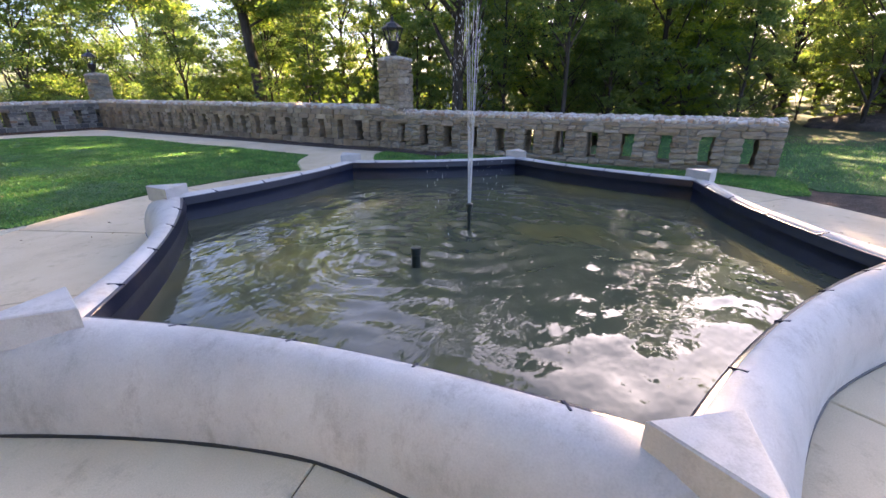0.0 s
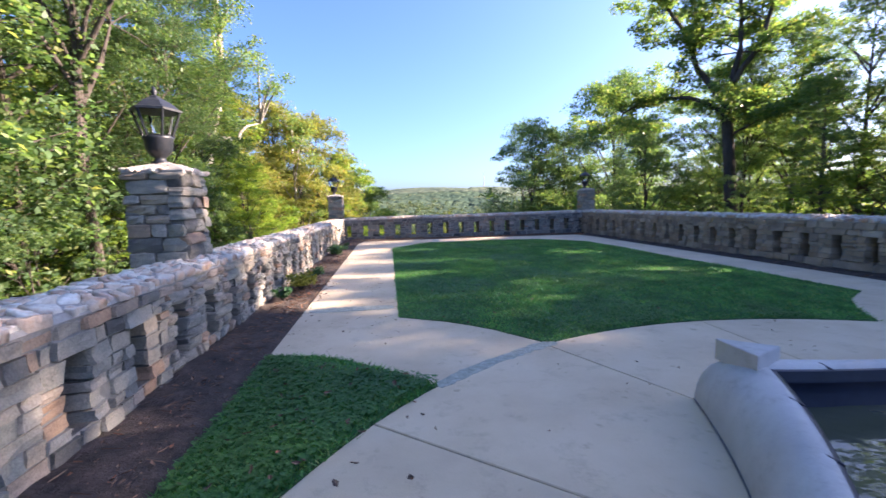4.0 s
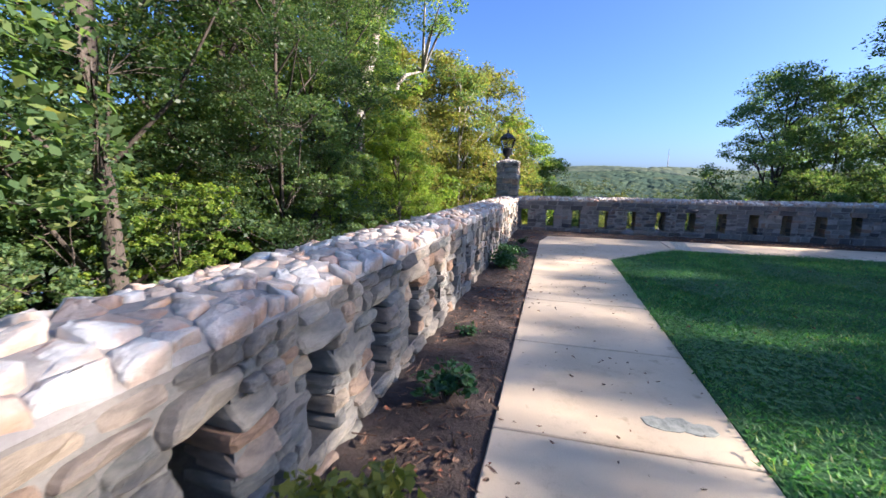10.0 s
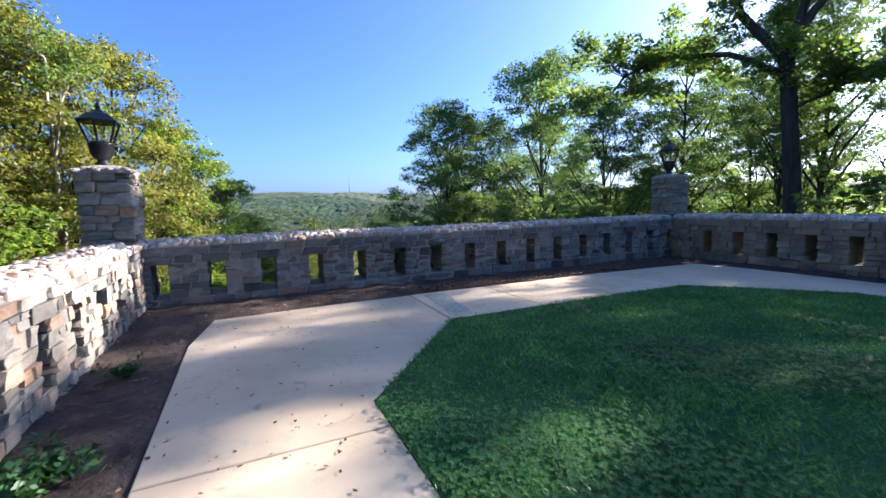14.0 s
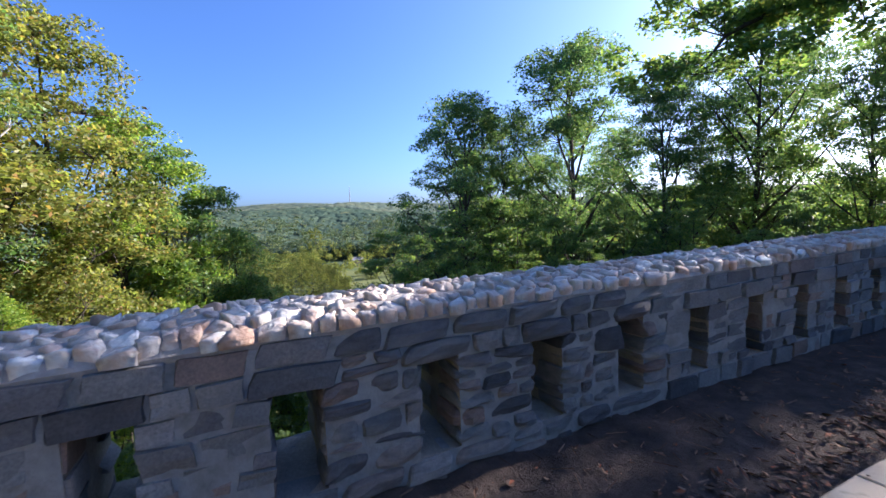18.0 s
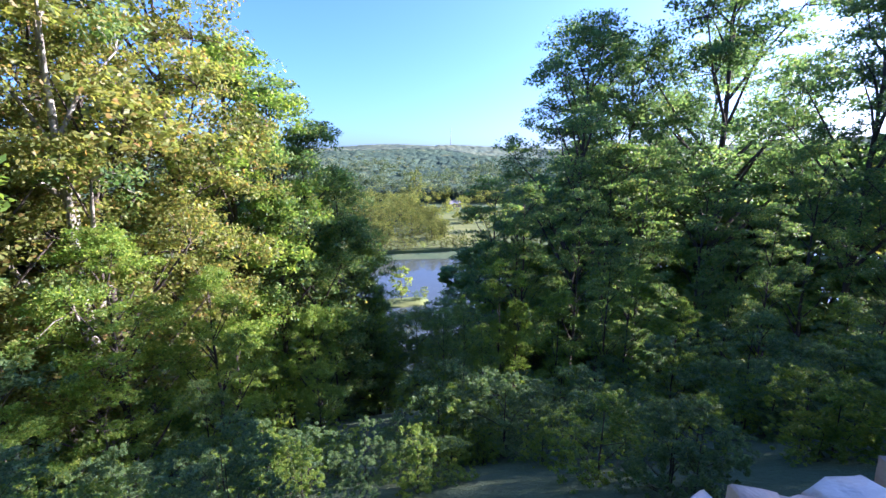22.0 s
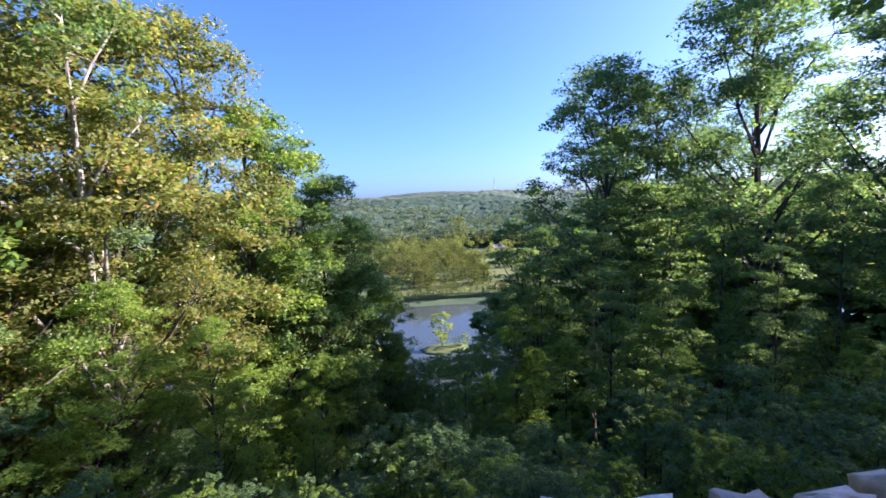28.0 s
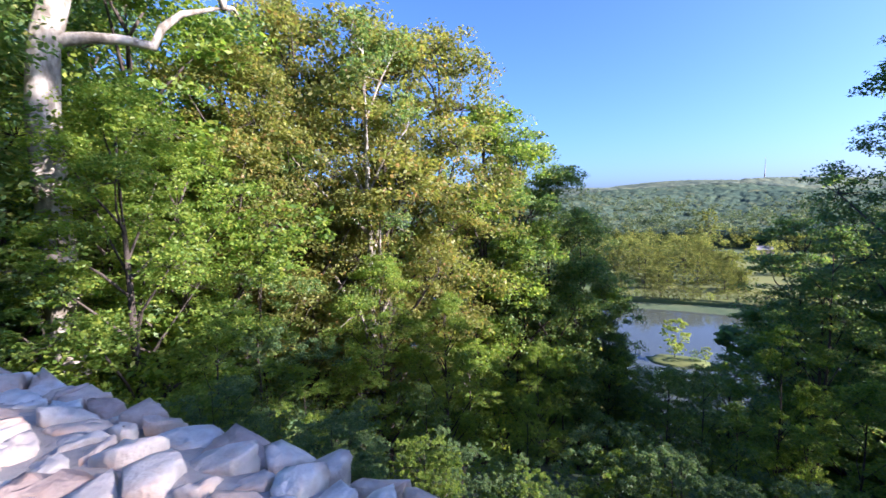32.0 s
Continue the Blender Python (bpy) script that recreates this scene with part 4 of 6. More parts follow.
# west parapet: along +y, inward (away) is -x
F_W = Matrix(((0, -1, 0, WX), (1, 0, 0, SY), (0, 0, 1, 0), (0, 0, 0, 1)))
W_SLOTS = [9.09 + 0.75 * i - SY for i in range(-14, 19)]
W_SLOTS = [s for s in W_SLOTS if 0.4 < s < FY - SY - 0.25]
parapet("wall_west", F_W, FY - SY - 0.05, W_SLOTS, 0.23, lambda u: 0.92, lambda p: 6.5 < p.y < 14.5 and p.x > -3.2, "pierced grey fieldstone parapet capped with white quartz stones", 11, size=1.02, gap=0.94, out=0.03, wide=0.66)
# north parapet: along -x seen from inside is +x; inward is +y
F_N = Matrix(((1, 0, 0, WX - 0.58), (0, 1, 0, FY), (0, 0, 1, 0), (0, 0, 0, 1)))
N_LEN = RX - WX + 1.16
N_TOP_U, N_TOP_Z = (0.0, 3.2, 5.9, 9.0, N_LEN), (0.93, 0.97, 0.968, 1.0, 1.04)
N_SLOTS = [-2.10 + 0.805 * i - (WX - 0.58) for i in range(0, 16)]
parapet("wall_north", F_N, N_LEN, [s for s in N_SLOTS if 0.4 < s < N_LEN - 0.6], 0.23, lambda u: float(np.interp(u, N_TOP_U, N_TOP_Z)), lambda p: 0.45 < p.x < 3.0 and p.y < 24.3, "shaded fieldstone parapet pierced with slots, white quartz capping", 12, lift=lambda u: -0.02 + 0.11 * u / N_LEN, mortar=M_PALEMORTAR, stone=M_SHADESTONE, flush=0.012, size=0.86, gap=0.92, out=0.03, snug=0.94, rise=0.045)
# east parapet: along -y seen from inside; inward is +x
F_E = Matrix(((0, 1, 0, RX), (-1, 0, 0, FY - 0.05), (0, 0, 1, 0), (0, 0, 0, 1)))
E_LEN = FY - 0.05 - SY
E_SLOTS = [FY - 0.05 - (-1.25 + 0.733 * i) for i in range(33)]
E_SLOTS = sorted(s for s in E_SLOTS if 0.35 < s < E_LEN - 0.3)
parapet("wall_east", F_E, E_LEN, E_SLOTS, 0.23, lambda u: 1.05 if u < 16.0 else 1.05 - 0.13 * min(1.0, (u - 16.0) / 0.4), lambda p: p.y < 8.0, "buff fieldstone parapet pierced with slots, ending at the lawn", 13, stone=M_BUFFSTONE, lift=lambda u: 0.07 if u < 16 else 0.0)

# ---------- pillars ----------


def pillar(name_label, x, y, seed, height=2.2, size=0.70, stones=None):
    r = random.Random(seed)
    p = empty_thing("stone_pillar", pose(x, y, 0), name_label, "pillar", "pillars of the parapet")
    h = size / 2
    bm = bmesh.new()
    box(bm, (-h + 0.06, -h + 0.06, -0.1), (h - 0.06, h - 0.06, height - 0.02))
    part("core", bm, M_MORTAR, p)
    for q in range(4):
        fm = Matrix.Rotation(q * math.pi / 2, 4, "Z") @ Matrix.Translation((-h, -h, 0))
        for a, b in courses(-0.05, height - 0.02, 0.09, 0.2, r):
            u, end = -0.0 + r.uniform(-0.01, 0.02), size - (0.19 if r.random() < 0.5 else 0.02)
            while u < end - 1e-4:
                w = r.uniform(0.16, 0.42)
                if end - (u + w) < 0.14:
                    w = end - u
                c = Vector((u + w / 2, 0.0 - r.uniform(0.0, 0.03), (a + b) / 2))
                put("stone", (stones or STONE_MESH)[r.randrange(len(STONE_MESH))], p, fm @ Matrix.Translation(c) @ Euler((r.uniform(-0.03, 0.03), r.uniform(-0.03, 0.03), r.uniform(-0.03, 0.03))).to_matrix().to_4x4() @ Matrix.Diagonal((w, 0.2, b - a, 1)))
                u += w
    bm = bmesh.new()
    lathe(bm, [(size * 0.70, height - 0.04), (size * 0.70, height), (size * 0.55, height + 0.05), (0.14, height + 0.10)], 4, math.pi / 4)
    part("cap_bed", bm, M_CAPMORTAR, p)
    for _ in range(70):
        u, v = r.uniform(-1, 1), r.uniform(-1, 1)
        e = max(abs(u), abs(v))
        put("quartz_stone", QUARTZ_MESH[r.randrange(len(QUARTZ_MESH))], p, Matrix.Translation((u * h * 0.98, v * h * 0.98, height + 0.09 * (1 - e) + 0.0)) @ Euler((r.uniform(-0.2, 0.2), r.uniform(-0.2, 0.2), r.uniform(0, 6))).to_matrix().to_4x4() @ Matrix.Diagonal((r.uniform(0.1, 0.17), r.uniform(0.1, 0.16), 0.075, 1)))
    return p


PILLARS = [(-2.90, 8.05, 2.16, "grey fieldstone pillar topped with a black lantern"), (-2.70, 23.62, 2.16, "shaded corner pillar of coursed fieldstone"), (10.40, 23.62, 2.24, "distant corner pillar of fieldstone with lantern"), (10.40, 7.2, 2.36, "round-shouldered buff stone pillar with a lantern")]
for i, (x, y, hh, lab) in enumerate(PILLARS):
    pillar(lab, x, y, 60 + i, hh, stones=BUFF_MESH if i == 3 else None)

# ---------- lanterns ----------


def lantern(x, y, z, turn):
    t = empty_thing("lantern", pose(x, y, z, 0, 0, turn), "black cast-metal post lantern with clear glass panes", "lantern", "lanterns on the pillars")
    bm = bmesh.new()
    lathe(bm, [(0.098, -0.035), (0.098, 0), (0.068, 0.018), (0.068, 0.053), (0.111, 0.088), (0.15, 0.152), (0.159, 0.257), (0.172, 0.287), (0.172, 0.307), (0.13, 0.328), (0.065, 0.345)], 20)
    part("base", bm, M_BLACK, t, smooth=True)
    bm = bmesh.new()
    lathe(bm, [(0.267, 0.614), (0.289, 0.62), (0.289, 0.646), (0.26, 0.658), (0.163, 0.743), (0.078, 0.786), (0.058, 0.807), (0.039, 0.819)], 6)
    roof = part("roof", bm, M_BLACK, t)
    bm = bmesh.new()
    lathe(bm, [(0.039, 0.813), (0.023, 0.837), (0.039, 0.86), (0.031, 0.883), (0.008, 0.936)], 12)
    part("finial", bm, M_BLACK, roof, smooth=True)
    for i in range(6):
        a = i * math.pi / 3
        vs, fs = [], []
        tube(vs, fs, [Vector((0.153 * math.cos(a), 0.153 * math.sin(a), 0.293)), Vector((0.266 * math.cos(a), 0.266 * math.sin(a), 0.626))], [0.016, 0.016], 6)
        put("bar", mesh_of("bar", vs, fs, M_BLACK), t)
        b = a + math.pi / 3
        c0, c1 = 0.14, 0.255
        pv = [(c0 * math.cos(a), c0 * math.sin(a), 0.304), (c0 * math.cos(b), c0 * math.sin(b), 0.304), (c1 * math.cos(b), c1 * math.sin(b), 0.62), (c1 * math.cos(a), c1 * math.sin(a), 0.62)]
        pv += [(x_ * 0.97, y_ * 0.97, z_) for x_, y_, z_ in pv]
        pane = put("pane", mesh_of("pane", pv, [(0, 1, 2, 3), (7, 6, 5, 4), (0, 4, 5, 1), (1, 5, 6, 2), (2, 6, 7, 3), (3, 7, 4, 0)], M_GLASS), t)
        pane.visible_shadow = False
    bm = bmesh.new()
    lathe(bm, [(0.039, 0.339), (0.046, 0.409), (0.065, 0.468), (0.039, 0.526), (0.013, 0.55)], 10)
    part("bulb", bm, M_GLASS, t, "bulb", True)
    return t


for i, (x, y, hh, lab) in enumerate(PILLARS):
    lantern(x - 0.06, y, hh + 0.13, 12 + i * 17)

# ---------- the pool ----------
pool = empty_thing("fountain_pool", pose(CX, CY, 0), "seven-pointed fountain pool with rolled grey concrete coping", "fountain pool")
R_IN, R_OUT = 3.28, 3.80     # radius of the inner and outer corners
SAG = 0.13


def side_point(i, t, off):
    """A point on side i (0..6), t from corner to corner, off outwards from the inner edge."""
    a, b = radians(A0 + i * 360 / 7), radians(A0 + (i + 1) * 360 / 7)
    p, q = Vector((math.cos(a), math.sin(a))), Vector((math.cos(b), math.sin(b)))
    out = ((p + q) / 2).normalized()
    inner = (p * R_IN).lerp(q * R_IN, t) - out * SAG * 4 * t * (1 - t)
    corner_p, corner_q = p * (R_OUT - R_IN), q * (R_OUT - R_IN)
    w = abs(2 * t - 1) ** 1.5
    push = out * 0.25 * (1 - w) + (corner_p if t < 0.5 else corner_q) * w
    return inner + push * off


RIM = [(0.0, 0.425), (0.06, 0.45), (0.2, 0.462), (0.4, 0.45), (0.6, 0.41), (0.78, 0.34), (0.9, 0.25), (0.97, 0.15), (1.0, 0.06), (1.0, -0.06)]
NS = 24
for i in range(7):
    vs, fs = [], []
    for s in range(NS + 1):
        for o, z in RIM:
            p = side_point(i, s / NS, o)
            vs.append((p.x, p.y, z))
    m_ = len(RIM)
    for s in range(NS):
        for j in range(m_ - 1):
            a = s * m_ + j
            fs.append((a, a + 1, a + m_ + 1, a + m_))
    put("coping", mesh_of("coping", vs, fs, M_COPING, True), pool)
    # liner with its lip and two ribs
    LIN = [(0.03, 0.428), (-0.010, 0.434), (-0.022, 0.424), (-0.010, 0.412), (-0.026, 0.402), (-0.012, 0.389), (-0.030, 0.378), (-0.014, 0.362), (-0.034, 0.350), (-0.012, 0.335), (-0.004, 0.25), (-0.012, 0.16), (-0.03, -0.12)]
    vs, fs = [], []
    for s in range(NS + 1):
        for o, z in LIN:
            p = side_point(i, s / NS, o / 0.34)
            vs.append((p.x, p.y, z))
    m_ = len(LIN)
    for s in range(NS):
        for j in range(m_ - 1):
            a = s * m_ + j
            fs.append((a, a + 1, a + m_ + 1, a + m_))
    put("liner", mesh_of("liner", vs, fs, M_LINER, True), pool, None, "dark navy pool liner")
    for t in (0.2, 0.42, 0.64, 0.86):
        bm = bmesh.new()
        p, q = side_point(i, t, 0.0), side_point(i, t, 0.16)
        d = (q - p).normalized()
        e = Vector((-d.y, d.x))
        for sgn in (1,):
            c = [p - d * 0.02 - e * 0.007, p - d * 0.02 + e * 0.007, q + e * 0.005, q - e * 0.005]
            lo = [bm.verts.new((v.x, v.y, 0.42 if k_ < 2 else 0.445)) for k_, v in enumerate(c)]
            hi = [bm.verts.new((v.x, v.y, 0.436 if k_ < 2 else 0.464)) for k_, v in enumerate(c)]
            bm.faces.new(hi)
            for k_ in range(4):
                bm.faces.new((lo[k_], lo[(k_ + 1) % 4], hi[(k_ + 1) % 4], hi[k_]))
        part("clip", bm, M_LINER, pool)
    # black strip added for the dark of the gap between coping and paving
    vs, fs = [], []
    tube(vs, fs, [Vector((*side_point(i, s / NS, 1.0), 0.004)) for s in range(NS + 1)], [0.011 + 0.004 * noise.noise((i, s * 0.7, 0)) for s in range(NS + 1)], 5)
    put("joint_sealant", mesh_of("joint_sealant", vs, fs, M_BLACK, True), pool, None, "dark gap of the joint, drawn as a strip")
    a = A0 + i * 360 / 7
    bm = bmesh.new()
    slab(bm, [(3.30, -0.18), (3.60, -0.035), (3.66, 0.0), (3.60, 0.035), (3.30, 0.18)], 0.40, 0.565, 0.012)
    ob = part("corner_block", bm, M_COPING, pool)
    ob.matrix_basis = pose(0, 0, 0, 0, 0, a)

WATER = 0.16
rng = np.random.default_rng(3)
nr, na = 90, 160
vs, fs = [], []
jet = Vector((-0.1, -0.05))
outline = []
for j in range(na):
    f = j * 7 / na
    outline.append(side_point(int(f) % 7, f - int(f), -0.03))


def ripple(x, y):
    d = math.hypot(x - jet.x, y - jet.y)
    d2 = math.hypot(x + 1.25, y - 0.35)
    h = 0.005 * math.sin(d * 21 + noise.noise((x * 2, y * 2, 5)) * 2.5) * math.exp(-d * 0.7) + 0.005 * math.sin(d2 * 34) * math.exp(-d2 * 1.1)
    h += 0.010 * noise.noise((x * 2.1, y * 2.1, 0)) + 0.0075 * noise.noise((x * 5.2 + 4, y * 4.1, 1.7)) + 0.0012 * noise.noise((x * 11, y * 9, 3.1))
    return h


vs.append((0, 0, WATER))
for i in range(1, nr + 1):
    for j in range(na):
        x, y = outline[j].x * i / nr, outline[j].y * i / nr
        vs.append((x, y, WATER + ripple(x, y)))
for j in range(na):
    fs.append((0, 1 + j, 1 + (j + 1) % na))
for i in range(nr - 1):
    for j in range(na):
        a, b = 1 + i * na + j, 1 + i * na + (j + 1) % na
        fs.append((a, a + na, b + na, b))
put("pool_water", mesh_of("pool_water", vs, fs, M_WATER, True), pool, None, "murky olive water with ripples")

# nozzles and the jet
noz = empty_thing("fountain_nozzle", pose(3.86, 1.80, WATER - 0.15), "dark metal fountain nozzle throwing a thin jet", "fountain nozzle")
bm = bmesh.new()
lathe(bm, [(0.018, 0), (0.018, 0.35)], 14)
stem = part("stem", bm, M_PIPE, noz, smooth=False)
bm = bmesh.new()
lathe(bm, [(0.018, 0.34), (0.03, 0.36), (0.03, 0.40), (0.038, 0.41), (0.038, 0.44), (0.02, 0.45)], 14)
part("nozzle_head", bm, M_PIPE, stem)
rj = random.Random(2)
for i in range(7):
    a = i * 2 * math.pi / 7
    vs, fs = [], []
    pts, rad = [], []
    hgt, spread = 1.75 + rj.uniform(-0.35, 0.35), 0.075 + rj.uniform(-0.03, 0.03)
    for s in range(11):
        t = s / 10
        pts.append(Vector((math.cos(a) * (0.012 + spread * t), math.sin(a) * (0.012 + spread * t), 0.45 + hgt * (1 - (1 - t) ** 2))))
        rad.append(0.0036 - 0.002 * t)
    tube(vs, fs, pts, rad, 6)
    put("jet", mesh_of("jet", vs, fs, M_JET, True), noz, None, "thin arc of spray")
drops = []
for _ in range(420):
    a, t = rj.uniform(0, 6.28), rj.random()
    rr = 0.05 + 0.34 * t * t + rj.uniform(0, 0.07)
    z = 0.45 + 1.7 * (1 - t * t) + rj.uniform(-0.3, 0.3)
    c, s = Vector((rr * math.cos(a) - 0.08, rr * math.sin(a), max(0.2, z))), rj.uniform(0.0014, 0.0034)
    l = s * rj.uniform(2, 9)
    for q in ((1, 0), (0, 1)):
        drops += [c + Vector((q[0] * s, q[1] * s, 0)), c + Vector((0, 0, l)), c + Vector((-q[0] * s, -q[1] * s, 0)), c + Vector((0, 0, -l))]
tagged(put("spray", tri_mesh("spray", [tuple(v) for v in drops], M_JET, 4), noz), kind="stuff")
pipe = empty_thing("stand_pipe", pose(2.76, 1.77, WATER - 0.1), "short dark green stand pipe rising from the water", "pipe")
bm = bmesh.new()
lathe(bm, [(0.038, 0), (0.038, 0.20), (0.045, 0.21), (0.045, 0.27), (0.03, 0.275)], 16)
part("tube", bm, M_PIPE, pipe)
intake = empty_thing("pump_cage", pose(4.35, 1.55, WATER - 0.03), "dark submerged pump stone breaking the surface", "pump")
bm = bmesh.new()
bmesh.ops.create_icosphere(bm, subdivisions=3, radius=0.5)
for v in bm.verts:
    v.co = Vector((v.co.x, v.co.y * 0.8, v.co.z * 0.05)) * (1 + 0.25 * noise.noise(v.co * 3))
part("lid", bm, M_PIPE, intake, smooth=True)

# ---------- trees ----------


def leaf_cloud(rng, centres, radii, per, size, flat=0.65):
    """Leaves as folded pairs of triangles round the given centres."""
    cs = np.repeat(np.array(centres), per, 0)
    rr = np.repeat(np.array(radii), per)[:, None]
    nl = len(cs)
    d = rng.normal(size=(nl, 3))
    d /= np.linalg.norm(d, axis=1)[:, None]
    p = cs + d * rr * (rng.random((nl, 1)) ** 0.45) * np.array([1, 1, flat])
    p[:, 2] -= 0.10 * np.linalg.norm(p[:, :2] - cs[:, :2], axis=1)
    a = rng.normal(size=(nl, 3)) * np.array([1, 1, 0.55])
    a /= np.linalg.norm(a, axis=1)[:, None]
    nrm = rng.normal(size=(nl, 3)) * 0.6 + np.array([0, 0, 1.0])
    b = np.cross(nrm, a)
    b /= np.linalg.norm(b, axis=1)[:, None] + 1e-9
    s = size * rng.uniform(0.55, 1.3, nl)[:, None]
    up = np.cross(a, b)
    co = np.zeros((nl, 4, 3))
    co[:, 0] = p - a * s * 0.5
    co[:, 1] = p + b * s * 0.30 + up * s * 0.10
    co[:, 2] = p + a * s * 0.55
    co[:, 3] = p - b * s * 0.30 + up * s * 0.10
    return co.reshape(-1, 3)


def tree_proto(seed, height, spread, trunk_r, leafmat, bark=None, bare=0.25, leaves=16000, leaf=0.2, lobes=18, lean=0.04, puff=1.0, core=26, flat=0.45):
    """Trunk and crown meshes of a tree at its origin: limbs reach into uneven lobes, each a shell of flat leaf sprays."""
    r = random.Random(seed)
    rng = np.random.default_rng(seed)
    vs, fs, pts, rad = [], [], [], []
    x = y = 0.0
    nseg = 10
    for i in range(nseg + 1):
        t = i / nseg
        pts.append(Vector((x, y, height * 0.93 * t)))
        rad.append(trunk_r * ((1 - t) ** 0.8 * 0.92 + 0.05) * (1.35 if i == 0 else 1))
        x += r.uniform(-1, 1) * lean * height / nseg
        y += r.uniform(-1, 1) * lean * height / nseg
    tube(vs, fs, pts, rad, 9)

    def trunk_at(z):
        f = max(0.0, min(0.999, z / (height * 0.93))) * nseg
        k_ = int(f)
        return pts[k_].lerp(pts[k_ + 1], f - k_)

    per = 64
    n_cl = max(6, leaves // (lobes * per))
    centres, radii, hearts, heart_r = [], [], [], []
    for i in range(lobes):
        q = (i + r.uniform(0.1, 0.9)) / lobes
        t = bare + (0.97 - bare) * q
        prof = spread * math.sin(math.pi * min(1.0, q * 0.80 + 0.16)) ** 0.8
        a = i * 2.4 + r.uniform(-0.5, 0.5)
        dist = prof * r.uniform(0.35, 0.85)
        lr = spread * r.uniform(0.30, 0.48) * (1 - 0.3 * q * q) * puff
        c = trunk_at(t * height) + Vector((math.cos(a) * dist, math.sin(a) * dist, 0))
        c.z = min(c.z, height - lr * 0.55)
        root = trunk_at(max(0.12 * height, c.z - dist * r.uniform(0.5, 1.0) - 0.06 * height))
        mid = root.lerp(c, 0.5) + Vector((r.uniform(-0.3, 0.3), r.uniform(-0.3, 0.3), -0.08 * dist + r.uniform(0, 0.4)))
        rb = trunk_r * (0.46 - 0.26 * q)
        tube(vs, fs, [root, root.lerp(mid, 0.5), mid, mid.lerp(c, 0.5), c], [rb, rb * 0.85, rb * 0.7, rb * 0.5, rb * 0.3], 6)
        hearts.append(tuple(c))
        heart_r.append(lr * 0.55)
        for k_ in range(n_cl):
            d = Vector((r.gauss(0, 1), r.gauss(0, 1), r.gauss(0.25, 0.9))).normalized()
            if d.z < -0.55:
                d.z = -d.z
            p = c + Vector((d.x * lr, d.y * lr, d.z * lr * 0.72)) * r.uniform(0.5, 1.05)
            centres.append(tuple(p))
            radii.append(height / 18 * r.uniform(0.34, 0.78))
            if k_ % 3 == 0:
                tube(vs, fs, [c, c.lerp(p, 0.5) + Vector((0, 0, 0.1)), p], [rb * 0.22, rb * 0.14, 0.01], 4)
    co = leaf_cloud(rng, centres, radii, per, leaf, flat)
    if core:
        co = np.concatenate([co, leaf_cloud(rng, hearts, heart_r, core, leaf * 1.15, 0.7)])
    return mesh_of("trunk", vs, fs, bark or M_BARK, True), tri_mesh("crown", co, leafmat, 4)


PROTO = {}
PROTO["oak"] = tree_proto(21, 20, 6.2, 0.36, M_LEAF["shade"], leaves=40000, leaf=0.19, lobes=22, bare=0.20, core=12)
PROTO["oak_b"] = tree_proto(22, 21, 5.4, 0.24, M_LEAF["green"], leaves=36000, leaf=0.18, lobes=22, bare=0.24, core=10)
PROTO["high"] = tree_proto(51, 24, 5.6, 0.30, M_LEAF["shade"], leaves=40000, leaf=0.175, lobes=24, bare=0.46, core=12, flat=0.40)
PROTO["high_b"] = tree_proto(54, 24, 5.0, 0.26, M_LEAF["dark"], leaves=34000, leaf=0.17, lobes=22, bare=0.44, core=10, flat=0.40)
PROTO["near"] = tree_proto(61, 20, 4.8, 0.19, M_LEAF["deep"], leaves=66000, leaf=0.108, lobes=26, bare=0.12, core=20, flat=0.34)
PROTO["open"] = tree_proto(31, 21, 6.0, 0.34, M_LEAF["green"], leaves=23000, leaf=0.18, lobes=18, bare=0.28, core=3)
PROTO["maple"] = tree_proto(23, 18, 5.2, 0.26, M_LEAF["bright"], leaves=38000, leaf=0.165, lobes=22, bare=0.12, core=10)
PROTO["yellow"] = tree_proto(24, 18, 4.6, 0.24, M_LEAF["yellow"], leaves=42000, leaf=0.145, lobes=24, bare=0.30, core=12)
PROTO["slim"] = tree_proto(25, 16, 3.2, 0.14, M_LEAF["green"], leaves=14000, leaf=0.15, lobes=16, bare=0.32, puff=1.05, core=6, flat=0.32)
PROTO["round"] = tree_proto(26, 15, 5.2, 0.24, M_LEAF["dark"], leaves=34000, leaf=0.18, lobes=22, bare=0.06, core=10)
PROTO["under"] = tree_proto(36, 10, 2.9, 0.085, M_LEAF["bright"], leaves=17000, leaf=0.115, lobes=15, bare=0.26, lean=0.07, core=4, flat=0.28)
PROTO["thicket"] = tree_proto(37, 10, 3.1, 0.10, M_LEAF["green"], leaves=19000, leaf=0.12, lobes=17, bare=0.10, lean=0.06, core=8, flat=0.4)
PROTO["shrub"] = tree_proto(27, 5.5, 2.7, 0.07, M_LEAF["dark"], leaves=13000, leaf=0.10, lobes=9, bare=0.08, puff=1.2, core=8, flat=0.6)
PROTO["shrub_b"] = tree_proto(28, 5.0, 2.7, 0.06, M_LEAF["bright"], leaves=13000, leaf=0.10, lobes=9, bare=0.08, puff=1.2, core=8, flat=0.6)
PROTO["snag"] = tree_proto(29, 19, 4.4, 0.30, M_LEAF["green"], M_PALEBARK, leaves=9000, leaf=0.16, lobes=12, bare=0.35, core=0)
PROTO["meadow"] = tree_proto(41, 14, 5.6, 0.22, M_LEAF["valley"], leaves=10000, leaf=0.42, lobes=16, bare=0.02, core=30, puff=1.25)
PROTO["young"] = tree_proto(43, 9, 3.4, 0.12, M_LEAF["young"], leaves=6500, leaf=0.36, lobes=13, bare=0.12, core=40, puff=1.25)
